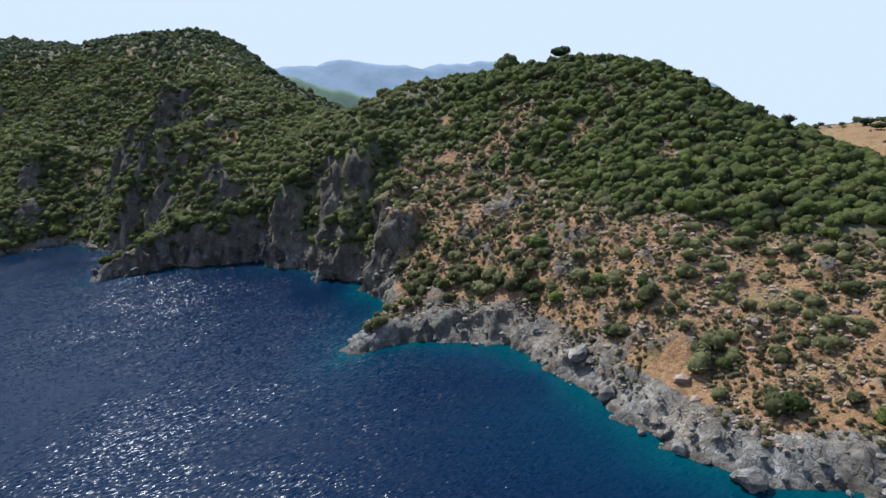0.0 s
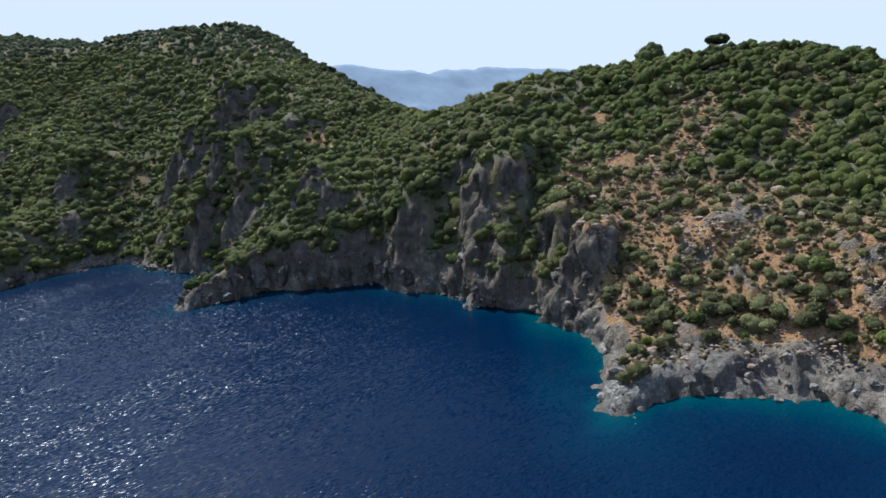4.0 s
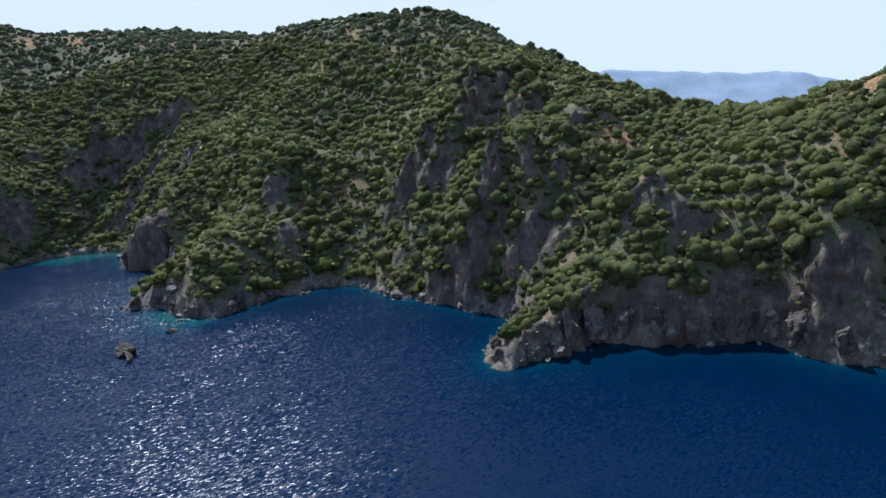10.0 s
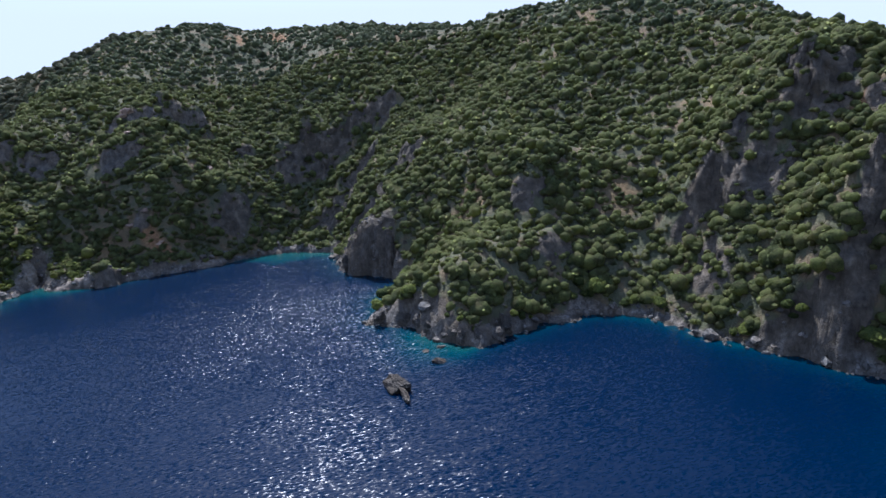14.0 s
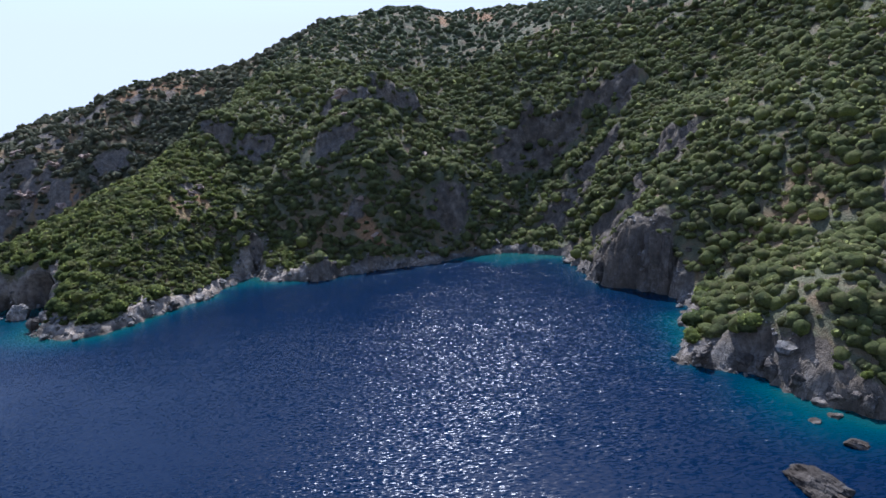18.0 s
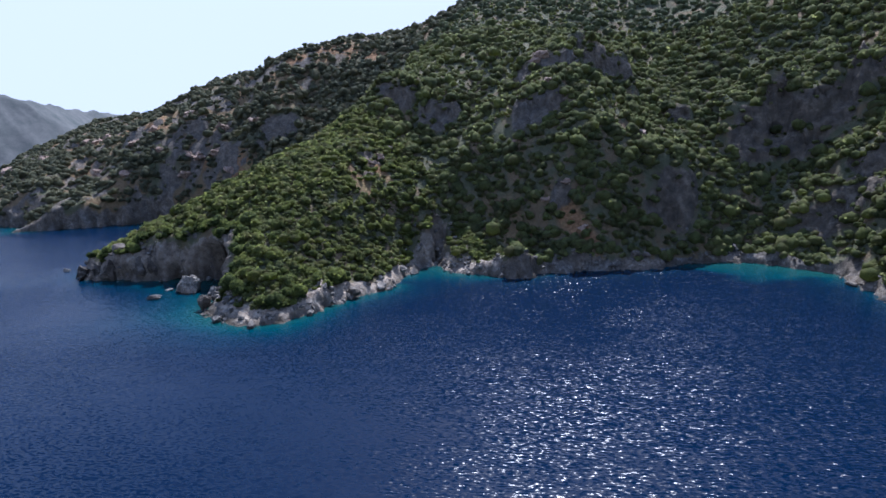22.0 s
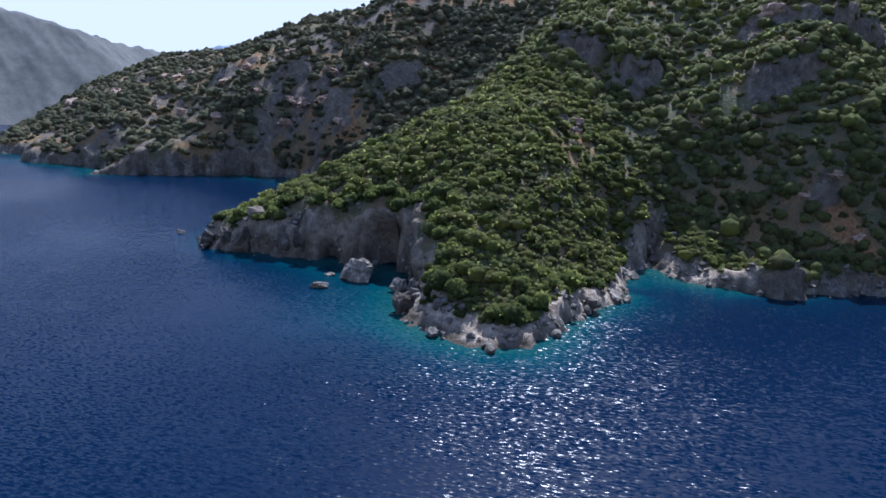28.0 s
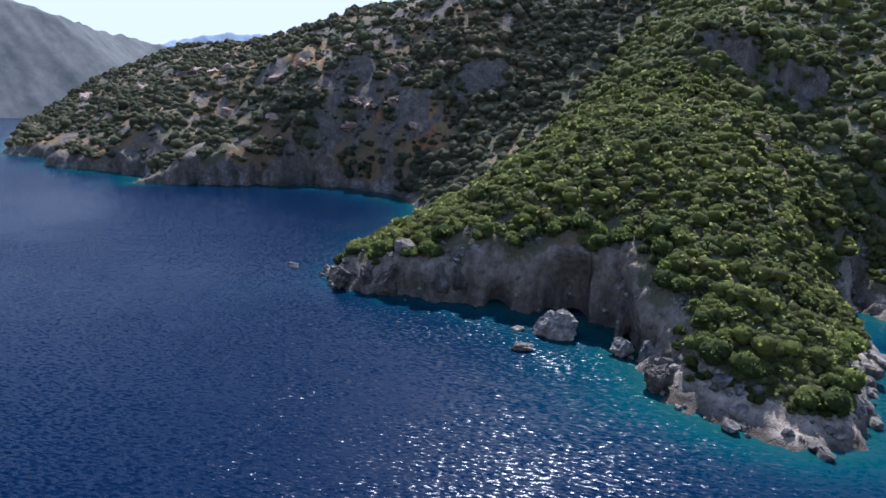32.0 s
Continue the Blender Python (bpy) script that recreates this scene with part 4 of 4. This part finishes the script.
def stuff_of(name, label, shapes, x, y, z, r, mat, sink=0.25, squat=0.65):
    """Plants that nobody could count, joined."""
    verts, faces, base = [], [], 0
    which = dice.integers(0, len(shapes), len(x))
    for k, (sv, sf) in enumerate(shapes):
        i = np.where(which == k)[0]
        if not len(i):
            continue
        a = dice.uniform(0, 6.28, len(i))
        c, s = np.cos(a)[:, None], np.sin(a)[:, None]
        tall = dice.uniform(squat, squat + 0.45, len(i))[:, None]
        px = (sv[None, :, 0] * c - sv[None, :, 1] * s) * r[i, None] + x[i, None]
        py = (sv[None, :, 0] * s + sv[None, :, 1] * c) * r[i, None] + y[i, None]
        pz = sv[None, :, 2] * r[i, None] * tall + z[i, None] - sink * r[i, None]
        verts.append(np.stack([px, py, pz], -1).reshape(-1, 3))
        faces.append((sf[None] + (np.arange(len(i)) * len(sv))[:, None, None] + base).reshape(-1, 3))
        base += len(i) * len(sv)
    me = mesh_from(name, np.vstack(verts), np.vstack(faces), mat)
    tagged(new(name, me), label, "shrubs", kind="stuff")


def trunk_mesh(name, tall, thick, seed):
    """A short leaning trunk that forks into limbs."""
    rnd = random.Random(seed)
    bm = bmesh.new()

    def limb(a, b, ra, rb, sides=6):
        a, b = Vector(a), Vector(b)
        q = (b - a).to_track_quat("Z", "Y").to_matrix()
        rings = []
        for p, r in ((a, ra), ((a + b) / 2 + Vector((rnd.uniform(-1, 1), rnd.uniform(-1, 1), 0)) * ra * 0.6, (ra + rb) / 2), (b, rb)):
            rings.append([bm.verts.new(p + q @ Vector((r * math.cos(k * 6.283 / sides), r * math.sin(k * 6.283 / sides), 0))) for k in range(sides)])
        for lo, hi in zip(rings, rings[1:]):
            for k in range(sides):
                bm.faces.new((lo[k], lo[(k + 1) % sides], hi[(k + 1) % sides], hi[k]))
    fork = (rnd.uniform(-.12, .12) * tall, rnd.uniform(-.12, .12) * tall, tall * 0.5)
    limb((0, 0, -0.5), fork, thick, thick * 0.75)
    for k in range(4):
        a = k * 1.57 + rnd.uniform(-.4, .4)
        limb(fork, (math.cos(a) * tall * 0.4, math.sin(a) * tall * 0.4, tall * rnd.uniform(0.85, 1.1)), thick * 0.6, thick * 0.25)
    me = bpy.data.meshes.new(name)
    bm.to_mesh(me)
    bm.free()
    me.materials.append(BARK)
    return me


def part(name, me, parent, label=""):
    ob = new(name, me)
    ob.parent = parent
    return tagged(ob, label)


def plant(name, label, category, crown, trunk, group):
    """One plant at the origin, with its trunk and crown."""
    top = tagged(new(name), label, category, group)
    part("trunk", trunk, top)
    part("crown", crown, top)
    return top


BX, BY, BZ, BR, BS, BB = scatter()
picked = np.zeros(len(BX), bool)
order = np.argsort(BS)
stretches = [((BX < -334) & (BX > -428) & (BY < 178), 150), ((BX > -12) & (BX < 72) & (BY < 125), 100), ((BX < -95) & (BX > -215), 50)]
for inside, most in stretches:
    i = order[inside[order]][:most]
    picked[i] = True

near_shapes = [crown_shape(4, 2, 170, tuft=0.15) for _ in range(6)]
originals = []
for k, (v, f) in enumerate(near_shapes):
    crown = mesh_from("crown", v * np.array([1, 1, 1]) + np.array([0, 0, 0.12]), f, LEAF_ONE)
    bush = plant("shrub", "rounded evergreen maquis shrub on the rocky slope", "shrub", crown, trunk_mesh("trunk", 0.8, 0.07, k), "maquis shrubs")
    originals.append(bush)
for k, (v, f) in enumerate(near_shapes[:3]):
    crown = mesh_from("crown", v + np.array([0, 0, 0.12]), f, LEAF_OLIVE_ONE)
    originals.append(plant("shrub", "low olive-green scrubby bush on bare ochre soil", "shrub", crown, trunk_mesh("trunk", 0.8, 0.07, 20 + k), "maquis shrubs"))
used = [False] * len(originals)
for n, i in enumerate(np.where(picked)[0]):
    k = 6 + n % 3 if BB[i] > 0.4 and n % 5 else n % 6
    m = pose(BX[i], BY[i], BZ[i] - 0.12 * BR[i], 0, 0, float(dice.uniform(0, 360)))
    size = float(BR[i])
    if not used[k]:
        ob, used[k] = originals[k], True
        ob.matrix_basis = m
    else:
        ob = copy_thing(originals[k], m)
    ob.scale = (size, size, size * float(dice.uniform(0.85, 1.2)))
    if BB[i] > 0.4 and k < 6:
        tagged(ob, "small green bush on bare ochre soil")
    elif BS[i] < 6:
        tagged(ob, "evergreen maquis shrub at the edge of the sea rocks")

rest = ~picked
mid_shapes = [crown_shape(3, 2, 28, tuft=0.22) for _ in range(8)]
thin_shapes = [crown_shape(4, 1, 7, spread=0.62, tuft=0.17) for _ in range(8)] + [crown_shape(2, 2, 6, spread=0.6, tuft=0.17) for _ in range(3)]
far_shapes = [crown_shape(3, 1, 3, spread=0.6, tuft=0.18) for _ in range(6)]
close = headland(BX, BY) | ((BX > -25) & (BY < 135))
zone = np.where(BX < -445, 4, np.where((BX > 8) & (BX < 112) & (BB < 0.35) & (BY > 95), 5, np.where((BB > 0.35) & (BX > -30), 3, np.where(close, 0, np.where(BS < 95, 1, 2)))))
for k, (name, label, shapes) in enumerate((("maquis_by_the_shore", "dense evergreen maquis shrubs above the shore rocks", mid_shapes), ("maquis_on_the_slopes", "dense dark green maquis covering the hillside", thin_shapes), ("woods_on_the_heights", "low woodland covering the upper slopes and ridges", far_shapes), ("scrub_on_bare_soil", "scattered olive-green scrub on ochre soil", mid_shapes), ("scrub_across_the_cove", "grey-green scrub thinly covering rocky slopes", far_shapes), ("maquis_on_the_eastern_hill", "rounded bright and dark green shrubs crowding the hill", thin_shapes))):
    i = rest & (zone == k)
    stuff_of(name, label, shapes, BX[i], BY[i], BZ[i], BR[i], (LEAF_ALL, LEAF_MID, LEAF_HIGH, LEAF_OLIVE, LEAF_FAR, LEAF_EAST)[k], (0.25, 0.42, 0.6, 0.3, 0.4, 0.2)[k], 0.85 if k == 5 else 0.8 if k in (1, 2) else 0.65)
# low cushions and tufts between the shrubs
low_shapes = [crown_shape(1, 1, 3, tuft=0.45) for _ in range(6)]
tx, ty = dice.uniform(-10, 100, 14000), dice.uniform(45, 165, 14000)
tb, ts, tz = bilinear(BARE, GX, GY, tx, ty), bilinear(INLAND, GX, GY, tx, ty), height(tx, ty)
i = (tb > 0.3) & (ts > 4) & (fractal(tx / 8, ty / 8, 60.0, 2) > -0.45)
stuff_of("low_scrub", "small dry cushions and tufts on the bare soil", low_shapes, tx[i], ty[i], tz[i], dice.uniform(0.2, 0.6, i.sum()), LEAF_DRY)
tx, ty = np.concatenate([dice.uniform(-440, 110, 26000), dice.uniform(-430, -335, 7000)]), np.concatenate([dice.uniform(100, 345, 26000), dice.uniform(125, 215, 7000)])
ts, tz, tr, tb = (bilinear(g, GX, GY, tx, ty) for g in (INLAND, Z, ROCKY, BARE))
i = (ts > 4) & (tr < 0.5) & (tb < 0.3)
stuff_of("undergrowth", "low green undergrowth between the maquis shrubs", low_shapes, tx[i], ty[i], tz[i], dice.uniform(0.4, 1.0, i.sum()), LEAF_MID)


def pine(x, y, wide, flat, lift, label):
    crown_v, crown_f = crown_shape(8, 3, 260, spread=0.6, flat=flat, tuft=0.15)
    crown = mesh_from("crown", crown_v * wide + np.array([0, 0, lift]), crown_f, LEAF_PINE)
    ob = plant("pine", label, "tree", crown, trunk_mesh("trunk", lift + 0.6 * flat * wide, 0.2, int(x)), "hilltop pines")
    ob.matrix_basis = pose(x, y, float(height(x, y)) - 0.1)


pine(28, 196, 3.5, 1.15, 1.2, "tall round dark pine standing out on the hilltop")
pine(45.5, 192, 2.5, 0.75, 3.6, "flat-topped pine on a bare trunk on the hilltop")
pine(-103, 193, 3.0, 0.85, 0.5, "flat-topped pine below a grey crag")
pine(84, 139, 1.5, 1.1, 1.2, "small pine on the shoulder of the hill")


def olive_trees():
    """Dark round trees dotted over the dry land east of the hill."""
    kinds, n, spots = [], 0, []
    for k in range(4):
        v, f = crown_shape(5, 1, 60, spread=0.62, flat=0.75, tuft=0.17)
        crown = mesh_from("crown", v * 2.3 + np.array([0, 0, 0.7]), f, LEAF_PINE)
        kinds.append(plant("olive_tree", "round grey-green olive tree on dry ochre ground", "tree", crown, trunk_mesh("trunk", 2.2, 0.2, 70 + k), "trees on the dry eastern land"))
    for x, y in zip(dice.uniform(112, 215, 900), dice.uniform(140, 292, 900)):
        if np.hypot(x - 24, y + 12) > 318 or len(spots) > 110 or any(np.hypot(x - a, y - b) < 6.5 for a, b in spots):
            continue
        if fractal(np.array([x / 22]), np.array([y / 22]), 15.0, 2)[0] < -0.35:
            continue
        spots.append((x, y))
        m = pose(x, y, float(height(x, y)) - 0.1, 0, 0, float(dice.uniform(0, 360)))
        if n < len(kinds):
            ob = kinds[n]
            ob.matrix_basis = m
        else:
            ob = copy_thing(kinds[n % len(kinds)], m)
        size = float(dice.uniform(0.6, 1.15))
        ob.scale = (size, size, size * float(dice.uniform(0.85, 1.15)))
        n += 1


olive_trees()


def ridge_trees():
    """Small trees standing out along the skylines."""
    kinds = []
    for k in range(3):
        v, f = crown_shape(4, 1, 40, spread=0.55, flat=0.9, tuft=0.2)
        crown = mesh_from("crown", v * 1.5 + np.array([0, 0, 1.5]), f, LEAF_PINE)
        kinds.append(plant("tree", "small dark evergreen tree standing on the ridge", "tree", crown, trunk_mesh("trunk", 2.6, 0.13, 40 + k), "ridge trees"))
    lines = [([(-221, 348), (-179, 340), (-151, 330), (-130, 327), (-113, 327)], 24), ([(-106, 312), (-86, 286), (-62, 252)], 9), ([(-466, 296), (-505, 262), (-541, 254), (-600, 242)], 18), ([(-443, 359), (-406, 417), (-330, 440)], 10), ([(66, 176), (81, 155), (92, 138)], 6)]
    n = 0
    for line, count in lines:
        line = np.array(line, float)
        for k in range(count):
            u = (k + dice.uniform(0.1, 0.9)) / count * (len(line) - 1)
            i = min(int(u), len(line) - 2)
            q = line[i] + (line[i + 1] - line[i]) * (u - i) + dice.uniform(-3, 3, 2)
            m = pose(q[0], q[1], float(height(q[0], q[1])) - 0.15, 0, 0, float(dice.uniform(0, 360)))
            if n < 3:
                ob = kinds[n]
                ob.matrix_basis = m
            else:
                ob = copy_thing(kinds[n % 3], m)
            size = float(dice.uniform(0.6, 1.05))
            ob.scale = (size, size, size * float(dice.uniform(0.85, 1.15)))
            n += 1


ridge_trees()


# ---- rocks ----
def rock_mesh(seed, wide, deep, tall, rough=0.35, level=4):
    bm = bmesh.new()
    bmesh.ops.create_icosphere(bm, subdivisions=level, radius=1.0)
    v = np.array([tuple(p.co) for p in bm.verts])
    f = np.array([[p.index for p in q.verts] for q in bm.faces])
    bm.free()
    v = np.sign(v) * np.abs(v) ** 0.75
    cuts = np.random.default_rng(seed)
    for _ in range(11):
        d = cuts.normal(size=3)
        d /= np.linalg.norm(d)
        over = np.maximum(v @ d - cuts.uniform(0.55, 0.9), 0)
        v = v - over[:, None] * d
    n = fractal(v[:, 0] * 1.3 + seed, v[:, 1] * 1.3, v[:, 2] * 1.3 + seed, 4, 0.55)
    ridge = np.abs(fractal(v[:, 0] * 2.6 - seed, v[:, 1] * 2.6, v[:, 2] * 2.6, 3))
    v = v * (1 + 0.6 * rough * n - 0.18 * ridge)[:, None]
    return mesh_from("rock", v * np.array([wide, deep, tall]) / 2, f, ROCK, soft=False)


def boulder(x, y, z, wide, deep, tall, turn, label, seed, level=4, mat=None, rough=0.35):
    me = rock_mesh(seed, 1.25 * wide, 1.25 * deep, 1.3 * tall, rough, level)
    if mat:
        me.materials[0] = mat
    ob = new("boulder", me)
    ob.matrix_basis = pose(x, y, z, 0, 0, turn)
    return tagged(ob, label, "rock", "sea rocks")


boulder(-378.5, 142.8, 0.3, 6.4, 5.2, 6.4, 20, "large pale boulder standing in shallow water below a cliff", 21, 5, ROCK_PALE, 0.2)
boulder(-377.5, 134.2, 0.2, 3.2, 1.8, 1.3, 60, "low flat rock awash off the cliff", 5)
boulder(-383.0, 139.5, 0.1, 2.0, 1.5, 1.0, 10, "small rock awash in turquoise water", 6)
boulder(-367.6, 145.2, 0.9, 2.6, 2.3, 2.8, 80, "rounded grey boulder at the cliff foot", 7)
boulder(-364.3, 146.0, 1.1, 2.4, 2.2, 3.4, 140, "upright grey boulder at the cliff foot", 8)
boulder(-357.3, 146.2, 2.0, 2.8, 2.4, 3.0, 15, "rounded boulder on the rock ledge", 9)
boulder(-186.6, 161.0, 0.7, 7.2, 4.0, 3.4, -32, "dark weathered rock islet rising from the sea", 11, 5, ROCK_DARK)
boulder(-182.5, 156.8, 0.2, 5.6, 1.5, 1.9, -52, "low brown rock beside the islet", 12, 4, ROCK_DARK)
boulder(-183.2, 173.2, 0.2, 2.6, 2.0, 1.4, 5, "small dark rock awash off the headland", 13, 4, ROCK_DARK)
boulder(-186.3, 181.0, 0.0, 2.2, 1.6, 0.9, 70, "small rock awash in green shallows", 31, 3, ROCK_DARK)
boulder(-188.3, 178.0, 0.0, 1.6, 1.2, 0.7, 20, "small rock awash in green shallows", 32, 3, ROCK_DARK)
boulder(-132.7, 197.2, 0.6, 2.6, 2.2, 2.4, 40, "pale block fallen at the waterline", 14)
boulder(-430.0, 124.5, 0.1, 2.6, 2.0, 1.1, 40, "low rock off the tip of the headland", 15)


# Bare rosy outcrops among the shrubs: x, y, width.
OUTCROPS = [(-659, 135, 9), (-626, 137, 7), (-618, 150, 9), (-604, 168, 8), (-585, 175, 10), (-592, 172, 6), (-547, 178, 8), (-541, 186, 7), (-507, 195, 9), (-513, 192, 6), (-528, 198, 6), (-499, 199, 7), (-486, 199, 7), (-523, 182, 6), (-510, 188, 6), (-527, 167, 6), (-532, 163, 5), (-551, 161, 6), (-630, 199, 9), (-505, 206, 8), (-657, 171, 8), (-491, 215, 8)]
OUTCROPS += [(-374, 198, 5), (-377, 203, 4.5), (-371, 194, 3.5), (-329, 234, 3.5), (-322, 232, 3), (-333, 229, 3), (-349, 234, 3), (-361, 260, 6), (-347, 249, 5), (-325, 267, 5), (-380, 209, 4)]


def outcrops():
    for n, (x, y, wide) in enumerate(OUTCROPS):
        me = rock_mesh(200 + n, 1.0 * wide, 0.6 * wide, 0.55 * wide, 0.9, 4)
        me.materials[0] = ROCK_PINK
        ob = new("outcrop", me)
        ob.matrix_basis = pose(x, y, float(height(x, y)) + 0.06 * wide, float(dice.uniform(-20, 20)), float(dice.uniform(-20, 20)), float(dice.uniform(0, 360)))
        tagged(ob, "bare rosy limestone outcrop among the shrubs", "rock", "outcrops")


outcrops()


def buttresses():
    """Upright rock ribs standing out from the sea cliffs, with dark clefts between them."""
    ribs = [rock_mesh(100 + k, 4.2, 3.4, 10.0, 0.5, 4) for k in range(9)]
    for me in ribs:
        me.materials[0] = ROCK_CLIFF
    px, py = dice.uniform(-426, -20, 60000), dice.uniform(120, 262, 60000)
    s, bank, ledge = inland(px, py)
    i = (s > 0.5) & (s < 2.2) & (bank > 4.5) & (ledge == 0)
    px, py, bank = px[i], py[i], bank[i]
    chosen = []
    for x, y, h in zip(px, py, bank):
        if all((x - a) ** 2 + (y - b) ** 2 > 11 for a, b, _ in chosen):
            chosen.append((x, y, h))
    chosen = [c for c in chosen if all(math.hypot(c[0] - v[0], c[1] - v[1]) > v[2] + 1.5 for v in CAVES)]
    for n, (x, y, h) in enumerate(chosen):
        ob = new("cliff_rib", ribs[n % len(ribs)])
        tall = h * float(dice.uniform(0.65, 1.0)) / 10
        wide = float(dice.uniform(0.7, 1.15)) * (0.75 + 0.035 * h)
        ob.matrix_basis = pose(x, y, tall * 4.0, float(dice.uniform(-7, 7)), float(dice.uniform(-7, 7)), float(dice.uniform(0, 360))) @ Matrix.Diagonal((wide, wide, tall, 1))
        tagged(ob, "weathered rib of grey rock standing out from the sea cliff", "rock", "cliff ribs")


buttresses()
LOOSE = [rock_mesh(60 + k, 1.0, 0.8, 0.7, 0.45, 2) for k in range(8)]


def loose_rocks():
    """Blocks fallen along the shore."""
    n = 0
    sx, sy = dice.uniform(-600, 100, 60000), dice.uniform(40, 275, 60000)
    s = bilinear(INLAND, GX, GY, sx, sy)
    rocky = (s > -1.2) & (s < 4.5) & (sx > -428)
    sx, sy, s = sx[rocky], sy[rocky], s[rocky]
    first = ((sx < -334) & (sy < 215) & (sx > -376)) | ((sx > -10) & (sy < 100))
    pick = np.where(first)[0][:300]
    for i in pick:
        ob = new("shore_rock", LOOSE[n % len(LOOSE)])
        size = float(np.exp(dice.normal(0.15, 0.45)))
        ob.matrix_basis = pose(sx[i], sy[i], max(0.0, float(height(sx[i], sy[i]))) + 0.1 * size, *[float(a) for a in dice.uniform(-25, 25, 2)], float(dice.uniform(0, 360))) @ Matrix.Scale(size, 4)
        tagged(ob, "angular pale limestone block at the waterline", "rock", "shore blocks")
        n += 1
    other = np.setdiff1d(np.arange(len(sx)), pick)[:1000]
    vs, fs, base = [], [], 0
    for j, i in enumerate(other):
        me = LOOSE[j % len(LOOSE)]
        v = np.array([tuple(p.co) for p in me.vertices]) if j < len(LOOSE) else shapes_of[j % len(LOOSE)]
        if j < len(LOOSE):
            shapes_of.append(v)
        a, size = dice.uniform(0, 6.28), float(np.exp(dice.normal(-0.1, 0.5)))
        q = np.column_stack([v[:, 0] * np.cos(a) - v[:, 1] * np.sin(a), v[:, 0] * np.sin(a) + v[:, 1] * np.cos(a), v[:, 2]]) * size
        vs.append(q + np.array([sx[i], sy[i], max(0.0, float(height(sx[i], sy[i]))) + 0.1 * size]))
        fs.append(np.array([tuple(p.vertices) for p in me.polygons]) + base)
        base += len(v)
    tagged(new("shore_rubble", mesh_from("shore_rubble", np.vstack(vs), np.vstack(fs), ROCK, soft=False)), "broken limestone rubble along the shore", "rocks", kind="stuff")


shapes_of = []
loose_rocks()


def scree():
    """Stones lying on the bare eastern slope, with clusters and gaps."""
    sx, sy = dice.uniform(-12, 112, 32000), dice.uniform(42, 170, 32000)
    bare, s = bilinear(BARE, GX, GY, sx, sy), bilinear(INLAND, GX, GY, sx, sy)
    i = (bare > 0.3) & (s > 3) & (fractal(sx / 9, sy / 9, 90.0, 3) + dice.normal(0, 0.35, sx.shape) > -0.2)
    sx, sy = sx[i], sy[i]
    bv, bf = BALLS[1]
    size = np.exp(dice.normal(-1.6, 0.5, len(sx)))
    jag = bv[None] * (1 + dice.uniform(-0.35, 0.35, (len(sx), len(bv), 1))) * size[:, None, None] * np.array([1.0, 0.85, 0.7])
    at = np.column_stack([sx, sy, height(sx, sy) + 0.15 * size])
    verts = (jag + at[:, None]).reshape(-1, 3)
    faces = (bf[None] + (np.arange(len(sx)) * len(bv))[:, None, None]).reshape(-1, 3)
    tagged(new("scree", mesh_from("scree", verts, faces, ROCK_OCHRE, soft=False)), "loose pale stones scattered over ochre soil", "stones", kind="stuff")


scree()
